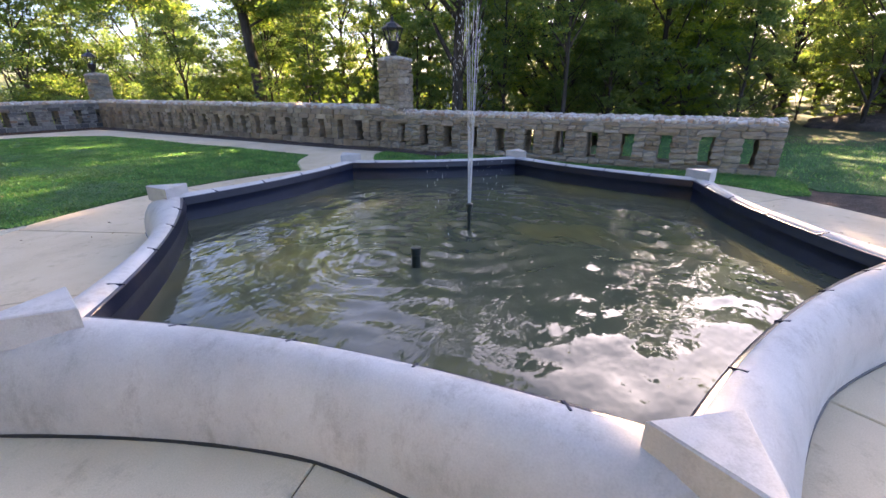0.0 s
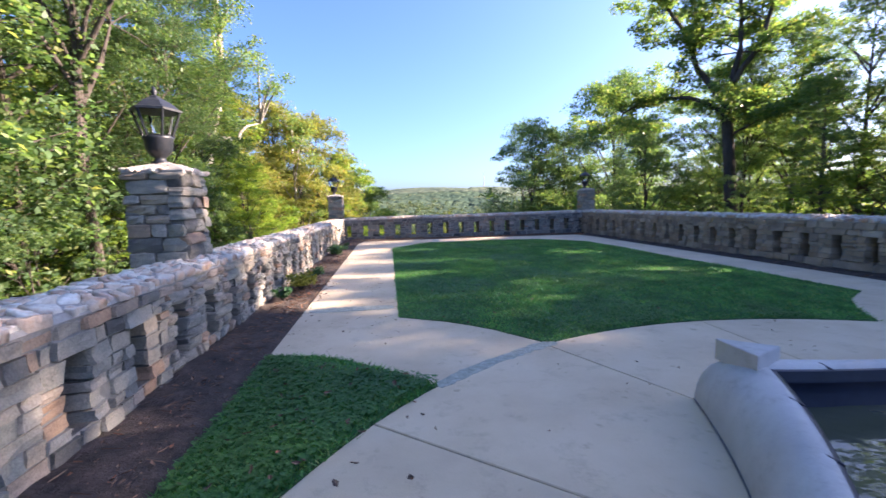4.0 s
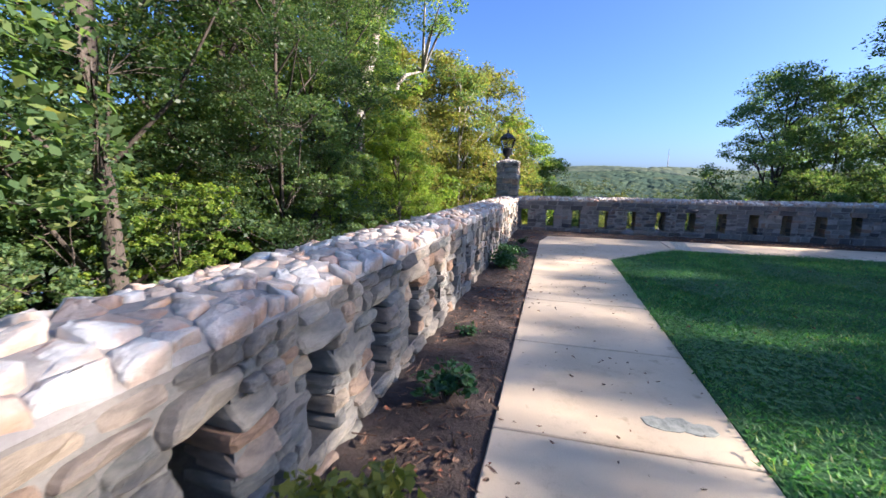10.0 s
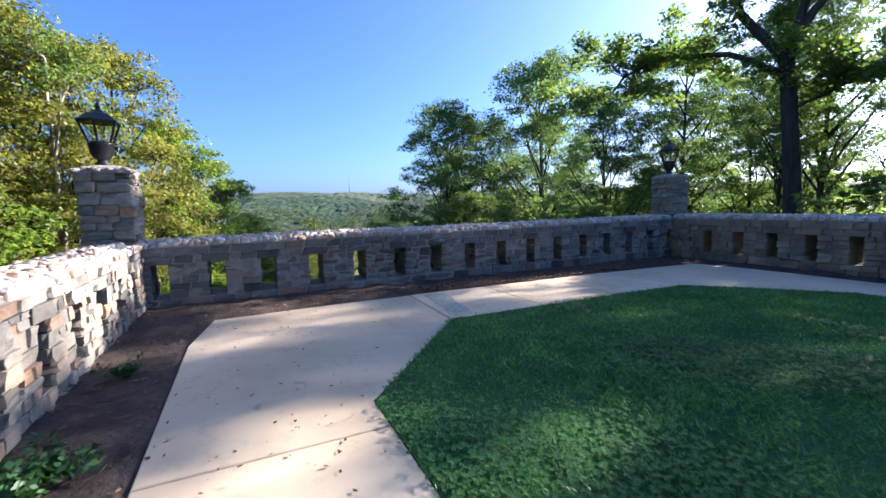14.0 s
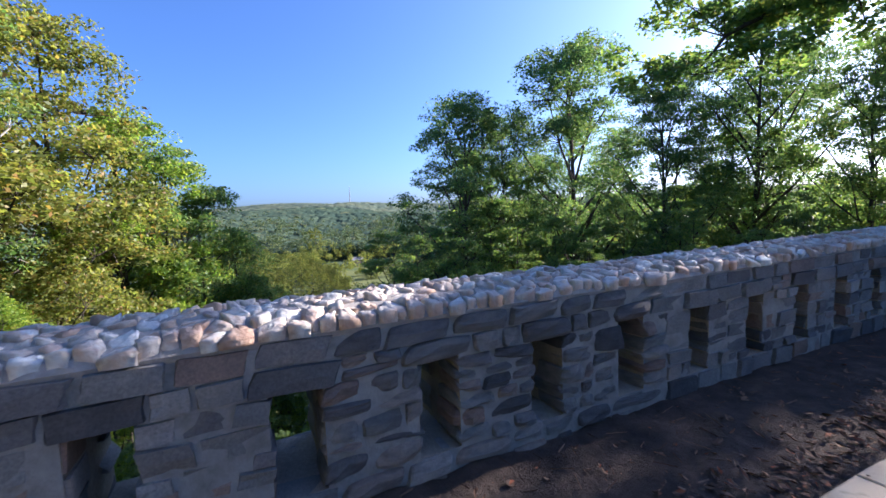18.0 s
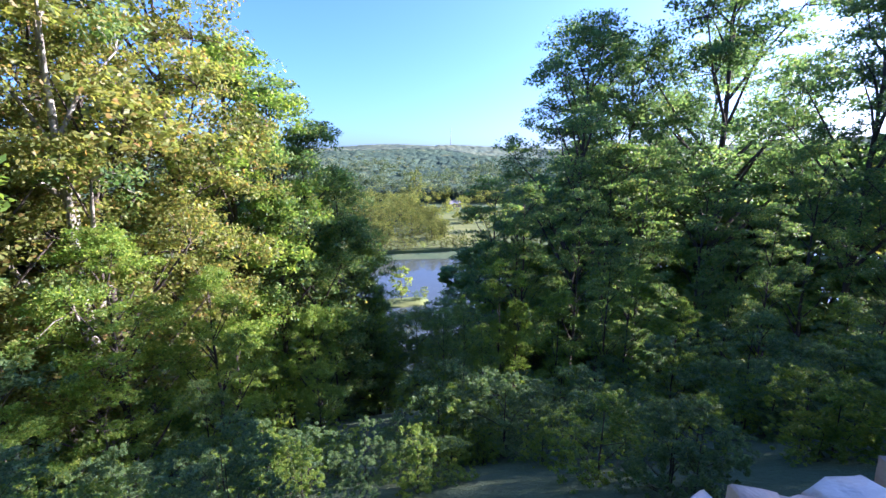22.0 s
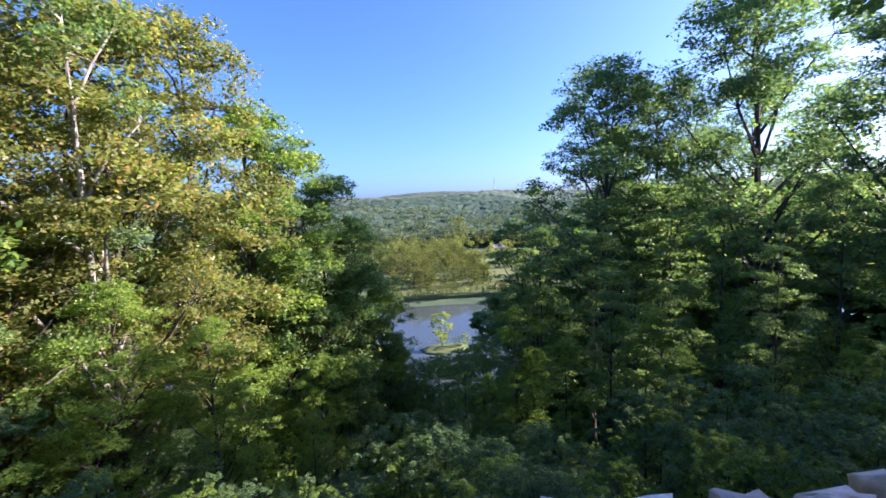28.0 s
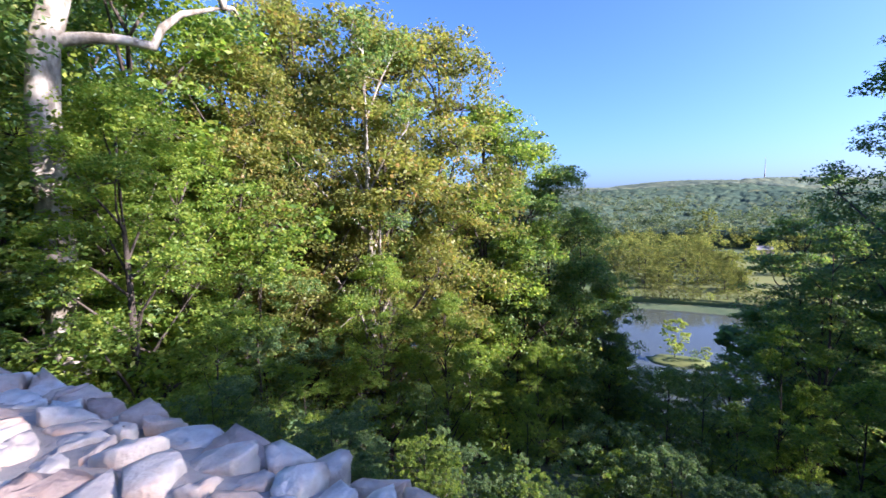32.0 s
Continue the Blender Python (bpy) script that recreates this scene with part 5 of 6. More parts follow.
PROTO["slope"] = tree_proto(35, 14, 5.0, 0.2, M_LEAF["green"], leaves=8000, leaf=0.48, lobes=16, bare=0.08)

TREE_LABEL = {"oak": "tall dark green oak on the wooded slope", "oak_b": "tall straight green hardwood tree", "maple": "bright green maple in full leaf", "yellow": "slender tree turning yellow for autumn", "slim": "slim young tree with a thin trunk", "round": "dense round dark green tree", "shrub": "dark green understorey shrub on the slope", "shrub_b": "light green understorey shrub on the slope", "open": "tall airy hardwood with gaps in its crown", "slope": "leafy tree low on the valley side", "young": "sunlit yellow-green young tree by the river", "meadow": "olive-yellow tree standing in the far meadow", "snag": "half-bare tree with pale mottled bark", "high": "tall oak with a bare trunk and a high dark crown", "high_b": "tall hardwood with a high green crown", "near": "dark green fine-leaved tree close behind the parapet", "under": "light green understorey tree with layered sprays of leaves", "thicket": "dark leafy understorey tree on the slope"}


def plant(kind, x, y, top=None, scale=None, turn=0.0, sink=0.2, wide=1.0):
    """Sets a tree on the ground; top gives the height that its tip reaches."""
    h = {"oak": 20, "oak_b": 21, "maple": 18, "yellow": 18, "slim": 16, "round": 15, "shrub": 5.5, "shrub_b": 5.0, "snag": 19, "open": 21, "slope": 14, "young": 9, "meadow": 14, "high": 24, "high_b": 24, "near": 20, "under": 10, "thicket": 10}[kind]
    z = land_at(x, y) - sink
    s = scale if scale else max(0.12, (top - z) / h)
    m = Matrix.LocRotScale((x, y, z), Euler((0, 0, radians(turn))), (s * wide, s * wide, s))
    ob = new("shrub" if kind.startswith("shrub") else "tree")
    ob.matrix_basis = m
    tagged(ob, TREE_LABEL[kind], "shrub" if kind.startswith("shrub") else "tree", "woods round the terrace")
    trunk, crown = PROTO[kind]
    put("trunk", trunk, ob)
    put("crown", crown, ob)
    return ob


rt = random.Random(77)
# trees that stand against the sky, beyond the north parapet
for kind, x, y, top, turn, wide in (
        ("yellow", -6.4, 42.4, 10.4, 20, 0.9), ("yellow", -9.6, 41.2, 11.0, 130, 1.0), ("yellow", -12.6, 38.4, 11.5, 310, 1.0), ("yellow", -11.2, 34.5, 8.0, 40, 0.9), ("yellow", -7.6, 38.6, 5.5, 250, 0.9), ("oak_b", -3.4, 45.6, 5.6, 70, 0.95), ("maple", -5.0, 44.6, 7.2, 33, 0.9), ("oak_b", -2.0, 47.2, 3.8, 150, 0.95), ("oak_b", -0.4, 48.6, 1.4, 260, 0.75), ("maple", 0.9, 49.2, -3.2, 90, 0.8), ("maple", -5.2, 44.5, 3.0, 170, 0.8), ("maple", -6.2, 36.0, 0.0, 90, 1.0),
        ("maple", 4.6, 52.5, -9.0, 10, 1.5), ("maple", 8.0, 53.5, -9.6, 100, 1.5), ("maple", 1.6, 50.5, -7.6, 210, 1.4), ("oak_b", -0.6, 50.5, -1.6, 10, 0.8), ("round", 1.2, 49.0, -5.5, 200, 0.7), ("maple", -1.5, 41.5, -4.5, 20, 0.8), ("maple", -4.0, 37.0, -1.5, 20, 0.8),
        ("slim", 13.6, 60.8, 1.0, 40, 1.1), ("slim", 10.6, 48.0, -1.2, 80, 1.1), ("maple", 8.8, 43.5, -5.8, 120, 0.6),
        ("high", 17.8, 53.4, 12.4, 15, 0.9), ("high", 27.0, 50.0, 17.4, 140, 0.95), ("high_b", 22.8, 54.5, 12.0, 95, 0.8), ("high_b", 29.0, 36.4, 14.2, 250, 0.95), ("high", 26.0, 26.5, 13.2, 300, 0.95), ("high", 23.5, 38.5, 9.8, 160, 0.85), ("high_b", 35.0, 59.0, 14.0, 30, 0.8), ("oak_b", 31.5, 39.0, 9.5, 75, 0.9), ("oak_b", 24.0, 61.0, 9.0, 250, 0.9), ("oak_b", 34.0, 37.5, 12.5, 15, 0.85), ("oak_b", 32.0, 30.5, 10.5, 205, 0.75), ("snag", -7.6, 37.6, 9.6, 140, 0.8), ("high_b", 22.8, 26.8, 11.5, 200, 0.8), ("slim", 17.4, 49.0, 3.5, 195, 1.0),
        ("slim", 14.5, 41.5, -2.0, 25, 1.0), ("slim", 16.5, 38.0, 1.0, 205, 1.0), ("slim", 13.0, 36.0, -2.5, 85, 1.0), ("slim", 19.5, 34.5, 3.0, 35, 1.0)):
    plant(kind, x, y, top, turn=turn, wide=wide)
# a tall tree close behind the west parapet, its trunk wrapped in ivy
wrapped = plant("high", -7.96, 14.62, 17.5, turn=60, wide=0.7)
stem = [v.co.copy() for v in PROTO["high"][0].vertices[:99]]
stem = [sum(stem[9 * i:9 * i + 9], Vector()) / 9 for i in range(11)]
climb = [tuple(stem[i].lerp(stem[i + 1], q / 6)) for i in range(7) for q in range(6)]
put("ivy", tri_mesh("ivy", leaf_cloud(np.random.default_rng(83), climb, [0.62 - 0.006 * i for i in range(len(climb))], 70, 0.17), M_LEAF["deep"], 4), wrapped, label="dark ivy leaves")
# western woods
for kind, x, y, top, turn in (
        ("maple", -12.5, 32.0, 11.5, 0), ("oak_b", -14.5, 28.0, 13.5, 33), ("maple", -15.0, 37.0, 10.5, 60), ("oak_b", -19.0, 30.0, 13.0, 10), ("maple", -9.5, 31.0, 4.0, 200),
        ("near", -10.2, 24.0, 13.0, 80), ("slim", -9.4, 25.4, 9.0, 40), ("oak", -13.5, 23.5, 14.0, 20), ("near", -11.8, 17.2, 16.5, 100),
        ("oak", -12.5, 11.0, 15.5, 160), ("near", -8.6, 19.8, 9.0, 45), ("near", -9.5, 7.2, 15.0, 220), ("oak_b", -12.5, 3.5, 16.0, 290),
        ("near", -10.6, 10.4, 10.0, 250), ("oak", -10.5, -2.0, 15.0, 35), ("oak_b", -15.0, 17.0, 15.5, 0), ("oak", -16.5, 7.0, 16.0, 40),
        ("maple", -18.5, 24.5, 13.5, 150), ("oak", -22.0, 35.0, 14.0, 30), ("near", -8.4, 2.6, 8.0, 75), ("oak", -20.0, 14.0, 16.0, 33), ("oak_b", -19.0, 0.0, 16.0, 75)):
    plant(kind, x, y, top, turn=turn)
# eastern woods, which the sun comes over; some trees added to shade the terrace
for kind, x, y, top, turn in (
        ("oak_b", 22.0, 10.3, 13.4, 20), ("round", 21.0, 1.2, 10.5, 40), ("oak_b", 28.0, 16.5, 15.8, 60), ("slim", 16.5, 16.5, 6.4, 10), ("open", 31.0, 8.0, 14.9, 100), ("oak", 31.0, 4.6, 16.5, 35), ("oak", 23.0, 6.2, 14.0, 205), ("open", 25.0, 4.0, 13.4, 140), ("open", 13.7, 7.0, 14.5, 75), ("slim", 14.3, 3.4, 9.5, 15),
        ("slim", 17.0, 6.5, 7.6, 0), ("slim", 19.5, 3.0, 9.0, 55), ("oak_b", 22.0, -1.0, 12.3, 170), ("oak", 29.0, -4.5, 11.5, 210), ("open", 38.0, 2.0, 16.8, 250),
        ("open", 31.0, 22.0, 14.4, 90), ("open", 38.0, 16.0, 16.3, 310), ("slim", 27.5, 28.0, 7.7, 200), ("oak_b", 29.0, 8.6, 16.0, 80), ("oak", 33.0, -0.5, 13.5, 10),
        ("slim", 18.5, 13.0, 8.3, 120), ("oak", 25.5, -7.5, 9.9, 60), ("open", 44.0, 10.0, 18.6, 30), ("oak_b", 40.0, -8.0, 14.7, 200), ("slim", 19.5, 19.0, 8.2, 5), ("oak_b", 25.0, 19.0, 14.5, 115),
        ("oak_b", 23.1, -6.3, 9.7, 110), ("round", 27.5, -13.0, 9.7, 200), ("oak", 34.0, -14.0, 11.4, 20), ("round", 19.0, -14.5, 8.0, 20), ("high_b", 19.5, 12.8, 11.6, 70), ("open", 24.5, 21.5, 12.5, 160), ("oak_b", 26.0, 30.0, 9.0, 20)):
    plant(kind, x, y, top, turn=turn, wide=0.9)
# a low dense belt behind the east parapet, and a far belt that closes the wood
for i in range(8):
    plant(("round", "maple", "round", "oak_b")[i % 4], rt.uniform(15.5, 20.5), -1.5 + 2.0 * i + rt.uniform(-0.7, 0.7), rt.uniform(4.2, 6.8), turn=47 * i)
for i in range(22):
    a = radians(46 + 3.6 * i)
    d = rt.uniform(44, 60)
    plant("slope", 3 + d * math.sin(a), 8 + d * math.cos(a), rt.uniform(9, 14) if i > 9 else rt.uniform(0, 5), turn=31 * i, wide=1.3)
for i in range(16):
    a = radians(-20 - 7.5 * i)
    d = rt.uniform(26, 34)
    plant("slope", -6 + d * math.sin(a), 12 + d * math.cos(a), rt.uniform(4, 8), turn=31 * i, wide=1.2)
for i in range(7):
    plant(("oak", "round", "oak_b")[i % 3], 36 + 5 * rt.random(), -16 + 5.2 * i, rt.uniform(12.5, 15.5), turn=67 * i)
for i in range(14):
    plant(("shrub", "round", "shrub_b")[i % 3], rt.uniform(24, 34), -13 + 1.3 * i, scale=rt.uniform(0.5, 0.9) * (1 if i % 3 != 1 else 0.6), turn=53 * i)
# farther trees that close the view under the high crowns
for i in range(20):
    az, d = radians(22 + 2.6 * i), 46 + 14 * ((i * 7) % 5) / 5
    plant("slope", 1.4 + d * math.sin(az), 23.4 + d * math.cos(az), 1.6 + d * (-0.10 if i < 4 else 0.03), turn=37 * i, wide=1.1)
# understorey on the slope below the far parapet: bearing and distance from the overlook, and the height of the tip
ru = random.Random(19)
for kind, az, d, top, wide in (
        ("maple", -60, 11.5, 4.6, 0.95), ("maple", -62, 15.0, 4.2, 1.0), ("under", -52, 9.0, -0.6, 1.1), ("thicket", -47, 14.0, 0.5, 1.0), ("under", -41, 11.0, -2.6, 1.0), ("yellow", -40, 17.0, 6.0, 0.9), ("thicket", -35, 19.0, 0.0, 1.0),
        ("under", -33, 13.0, -3.4, 1.0), ("under", -28, 24.0, -3.2, 1.2), ("thicket", -24, 12.0, -3.8, 0.9), ("under", -19, 18.0, -4.2, 1.1), ("thicket", -14, 25.0, -3.0, 1.2), ("under", -10, 14.0, -5.0, 0.9), ("thicket", -6, 21.0, -6.0, 1.1),
        ("thicket", -1, 27.0, -7.5, 1.3), ("under", 3, 17.0, -7.6, 0.9), ("thicket", 8, 13.5, -3.3, 0.75), ("thicket", 11.5, 15.0, -3.6, 0.8), ("under", 15, 17.0, -5.2, 0.9), ("under", 18, 22.0, -3.4, 0.8), ("slim", 21, 24.0, 0.8, 0.8), ("under", 25, 16.0, -3.2, 1.0),
        ("slim", 28, 22.0, 0.5, 0.9), ("slim", 31, 14.5, -0.4, 0.8), ("under", 34, 18.0, -2.6, 1.1), ("slim", 36, 27.0, 3.0, 0.9), ("under", 39, 12.5, -2.2, 1.0), ("slim", 42, 19.0, 1.6, 0.9), ("thicket", 45, 16.0, -2.4, 1.0), ("slim", 48, 13.0, 0.6, 0.8),
        ("slim", 52, 18.0, 2.4, 0.9), ("under", 55, 11.0, -1.2, 1.0), ("thicket", 58, 15.0, -0.8, 1.0), ("slim", 62, 13.0, 1.6, 0.8), ("under", 67, 12.0, -0.4, 1.0), ("slim", 72, 14.5, 2.0, 0.9), ("thicket", 77, 13.0, 0.2, 1.0)):
    plant(kind, 1.4 + d * math.sin(radians(az)), 23.4 + d * math.cos(radians(az)), top, turn=az * 7.0, wide=wide)
# sunlit young trees further down, and low growth at the foot of the wall
for i in range(34):
    az, d = -34 + 2.9 * i + ru.uniform(-1.2, 1.2), ru.uniform(33, 52)
    view = -3 < az < 16
    plant(("under", "maple", "thicket", "under")[i % 4], 1.4 + d * math.sin(radians(az)), 23.4 + d * math.cos(radians(az)), 1.6 - d * (ru.uniform(0.42, 0.50) if view else ru.uniform(0.16, 0.34)), turn=53 * i, wide=1.2)
for i in range(70):
    az, d = -64 + 2.0 * i, ru.uniform(4.5, 13.0)
    plant(("shrub", "shrub_b")[i % 2], 1.4 + d * math.sin(radians(az)), 23.4 + max(2.4, d * math.cos(radians(az))), scale=ru.uniform(0.12, 0.26), turn=53 * i)
for i in range(100):
    plant(("shrub", "shrub_b", "shrub")[i % 3], ru.uniform(-4, 17), ru.uniform(25.4, 31.0), scale=ru.uniform(0.13, 0.26), turn=71 * i)
for i in range(40):
    az, d = 4 + 1.6 * i, ru.uniform(6.5, 16.0)
    plant(("shrub", "shrub_b", "shrub")[i % 3], 1.4 + d * math.sin(radians(az)), 23.4 + max(3.0, d * math.cos(radians(az))), scale=ru.uniform(0.24, 0.42), turn=41 * i)
for _ in range(26):
    x, y = rt.uniform(-13, -6.4), rt.uniform(-4, 33)
    plant(rt.choice(("shrub", "shrub", "shrub_b")), x, y, scale=rt.uniform(0.6, 1.05), turn=rt.uniform(0, 360))
for _ in range(26):
    x, y = rt.uniform(15.5, 28), rt.uniform(-4, 30)
    plant(rt.choice(("shrub", "shrub", "shrub_b")), x, y, scale=rt.uniform(0.45, 0.85), turn=rt.uniform(0, 360))
for _ in range(30):
    x, y = rt.uniform(-30, 45), rt.uniform(52, 82)
    if -0.05 < (x - 2.3) / (y - 23.3) < 0.24 and y < 74:
        continue
    plant("slope", x, y, top=land_at(x, y) + rt.uniform(8, 12), turn=rt.uniform(0, 360))

# the big leaning oak behind the east parapet, with its own limbs
def hero_oak(x, y):
    z = land_at(x, y) - 0.2
    ob = new("tree")
    ob.matrix_basis = pose(x, y, z)
    tagged(ob, "large forked oak with a long bare low limb", "tree", "woods round the terrace")
    r = random.Random(4)
    vs, fs = [], []
    base = 7.2 - z
    tube(vs, fs, [Vector(p) for p in ((0.3, -0.5, 0), (0.15, -0.25, base * 0.4), (0, 0, base * 0.8), (-0.15, 0.1, base))], [0.46, 0.34, 0.30, 0.28], 12)
    centres, radii = [], []
    limbs = [
        ([(-0.15, 0.1, base), (-0.9, 1.6, base + 2.4), (-1.3, 2.4, base + 5.0), (-2.0, 4.0, base + 7.5), (-2.6, 5.0, base + 10)], 0.22),
        ([(-0.15, 0.1, base), (0.2, -0.4, base + 2.8), (0.3, -0.2, base + 5.5), (0.1, 0.6, base + 9)], 0.21),
        ([(0.1, -0.2, base + 1.2), (0.7, -1.3, base + 3.2), (0.9, -1.9, base + 6), (1.2, -2.4, base + 9)], 0.18),
        ([(-0.1, 0.1, base - 0.5), (-1.2, 1.9, base + 0.8), (-2.4, 3.9, base + 1.2), (-3.4, 5.6, base + 0.6), (-3.9, 6.4, base - 0.6)], 0.15),
        ([(0.0, 0.0, base - 2), (0.5, -1.6, base - 1.2), (0.9, -3.0, base - 0.9)], 0.08)]
    for pts, r0 in limbs:
        pts = [Vector(p) for p in pts]
        fine = []
        for a, b in zip(pts[:-1], pts[1:]):
            for q in range(3):
                fine.append(a.lerp(b, q / 3) + Vector((r.uniform(-0.07, 0.07), r.uniform(-0.07, 0.07), r.uniform(-0.07, 0.07))) * (q > 0))
        fine.append(pts[-1])
        nn = len(fine)
        tube(vs, fs, fine, [r0 * (1 - 0.75 * i / (nn - 1)) for i in range(nn)], 8)
        for i in range(nn // 3, nn):
            for _ in range(3):
                d = Vector((r.uniform(-1, 1), r.uniform(-1, 1), r.uniform(-0.2, 0.8))).normalized()
                l = r.uniform(1.0, 3.0)
                e = [fine[i], fine[i] + d * l * 0.5 + Vector((0, 0, 0.1)), fine[i] + d * l]
                tube(vs, fs, e, [r0 * 0.3 * (1 - 0.6 * i / nn), r0 * 0.18, 0.012], 5)
                centres += [tuple(e[1]), tuple(e[2]), tuple(e[2] + d * 0.5)]
                radii += [0.6, 0.8, 0.7]
    put("trunk", mesh_of("trunk", vs, fs, M_BARK, True), ob)
    rng_ = np.random.default_rng(9)
    put("crown", tri_mesh("crown", leaf_cloud(rng_, centres, radii, 135, 0.22), M_LEAF["green"], 4), ob)


hero_oak(20.2, 25.4)


# the pale sycamore beside the overlook, with one bare elbowed limb
def sycamore(x, y):
    z = land_at(x, y) - 0.2
    ob = new("tree")
    ob.matrix_basis = pose(x, y, z)
    tagged(ob, "big sycamore with pale mottled bark and a bare crooked limb", "tree", "woods round the terrace")
    r = random.Random(14)
    vs, fs, centres, radii = [], [], [], []
    stem = [Vector((0.1, -0.1, 0)), Vector((0.0, 0.0, 4.0 - z)), Vector((0.15, 0.1, 5.6 - z)), Vector((0.6, 0.5, 7.6 - z)), Vector((0.9, 0.9, 11 - z)), Vector((1.0, 0.6, 15 - z))]
    tube(vs, fs, stem, [0.42, 0.34, 0.31, 0.27, 0.19, 0.08], 12)
    bare = [Vector((0.25, 0.2, 5.7 - z)), Vector((0.6, 0.8, 5.9 - z)), Vector((0.9, 1.4, 6.0 - z)), Vector((1.2, 2.0, 5.98 - z)), Vector((1.3, 2.2, 6.5 - z)), Vector((1.55, 2.6, 6.95 - z)), Vector((2.2, 3.4, 7.3 - z))]
    tube(vs, fs, bare, [0.17, 0.14, 0.125, 0.12, 0.105, 0.085, 0.04], 9)
    for i in range(16):
        q = stem[3].lerp(stem[5], r.random()) if i < 11 else bare[-1]
        d = Vector((r.uniform(-1, 1), r.uniform(-1, 1), r.uniform(-0.1, 0.9))).normalized()
        l = r.uniform(1.8, 4.2)
        e = [q, q + d * l * 0.5 + Vector((0, 0, 0.25)), q + d * l]
        tube(vs, fs, e, [0.09, 0.06, 0.015], 6)
        for _ in range(3):
            c = e[1].lerp(e[2], r.uniform(0.2, 1.1)) + Vector((r.gauss(0, 0.5), r.gauss(0, 0.5), r.gauss(0, 0.3)))
            centres.append(tuple(c))
            radii.append(r.uniform(0.5, 0.95))
    for _ in range(34):
        # leafy shoots on the shaded side of the stem
        h = r.uniform(2.5, 13.5)
        centres.append((0.7 + h * 0.05 + r.gauss(0, 0.35), -1.5 + h * 0.04 + r.gauss(0, 0.4), h - z))
        radii.append(r.uniform(0.6, 1.0))
    put("trunk", mesh_of("trunk", vs, fs, M_PALEBARK, True), ob)
    put("crown", tri_mesh("crown", leaf_cloud(np.random.default_rng(15), centres, radii, 150, 0.15), M_LEAF["green"], 4), ob)


sycamore(-10.6, 28.7)

# ---------- the far valley ----------


def leaf_woods(name, count, seed, place, size, mat, label, lobes=8, per=46, leaf=0.95):
    """Distant trees of several uneven leaf masses each, joined."""
    rng = np.random.default_rng(seed)
    px, py = place(rng, count)
    h = size * rng.uniform(0.6, 1.3, len(px))
    idx = np.repeat(np.arange(len(px)), lobes)
    off = rng.normal(size=(len(idx), 3)) * np.array([0.17, 0.17, 0.20]) + np.array([0, 0, 0.50])
    ctr = np.stack([px, py, land(px, py) + 0.8], 1)[idx] + off * h[idx][:, None]
    co = leaf_cloud(rng, ctr, h[idx] * rng.uniform(0.13, 0.24, len(idx)), per, leaf, 0.75)
    return tagged(put(name, tri_mesh(name, co, mat, 4)), label, "woods", kind="stuff")


def canopy(name, near, far, n_az, n_d, crown, tall, mat, label):
    """Closed woods seen from afar: one sheet of domed crowns over the land, with a steep front edge."""
    az = np.radians(np.linspace(-46, 62, n_az))
    d = near * np.exp(np.linspace(0, 1, n_d) * math.log(far / near))
    aa, dd = np.meshgrid(az, d)
    x, y = dd * np.sin(aa), dd * np.cos(aa)
    best = np.full(x.shape, -9.0)
    cx, cy = np.floor(x / crown), np.floor(y / crown)

    def chance(i, j, k_):
        v = np.sin(i * 127.1 + j * 311.7 + k_ * 74.7) * 43758.5453
        return v - np.floor(v)

    for i in (-1, 0, 1):
        for j in (-1, 0, 1):
            px, py = (cx + i + 0.1 + 0.8 * chance(cx + i, cy + j, 1)) * crown, (cy + j + 0.1 + 0.8 * chance(cx + i, cy + j, 2)) * crown
            r_ = crown * (0.55 + 0.4 * chance(cx + i, cy + j, 3))
            q = 1 - ((x - px) ** 2 + (y - py) ** 2) / r_ ** 2
            best = np.maximum(best, np.sqrt(np.maximum(q, 0)) * r_ * 0.22 + tall * (0.64 + 0.14 * chance(cx + i, cy + j, 4)) * (q > 0) - 9.0 * (q <= 0))
    best = np.maximum(best, tall * 0.5)
    rag = np.array([[noise.noise((a_ * 0.35, b_ * 0.35, 3.0)) for a_, b_ in zip(ra, rb)] for ra, rb in zip(x, y)])
    z = land(x, y) + best + rag * crown * 0.16
    z[0] = land(x[0], y[0]) - 1.0
    f = [(r * n_az + c, r * n_az + c + 1, (r + 1) * n_az + c + 1, (r + 1) * n_az + c) for r in range(n_d - 1) for c in range(n_az - 1)]
    return tagged(put(name, mesh_of(name, np.stack([x, y, z], -1).reshape(-1, 3), f, mat, True)), label, "woods", kind="stuff")


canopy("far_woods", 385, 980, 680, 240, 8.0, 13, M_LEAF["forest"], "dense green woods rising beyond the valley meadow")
# the ridge sheet takes the haze-paled green
canopy("ridge_woods", 950, 2400, 560, 150, 13.0, 13, M_LEAF["ridge"], "wooded ridge on the horizon, haze put into its pale green")


def place_edge(rng, n):
    az, d = np.radians(rng.uniform(-14, 50, n)), 378 + 210 * rng.random(n) ** 1.2
    return d * np.sin(az), d * np.cos(az)


leaf_woods("forest_edge", 460, 36, place_edge, 20, M_LEAF["far"], "uneven green crowns along the edge of the far woods", per=38, leaf=1.5)


def place_plain(rng, n):
    x, y = rng.uniform(-120, 210, n), rng.uniform(358, 392, n)
    keep = np.sin(x * 0.11 + 1.0) > -0.75
    return x[keep], y[keep]


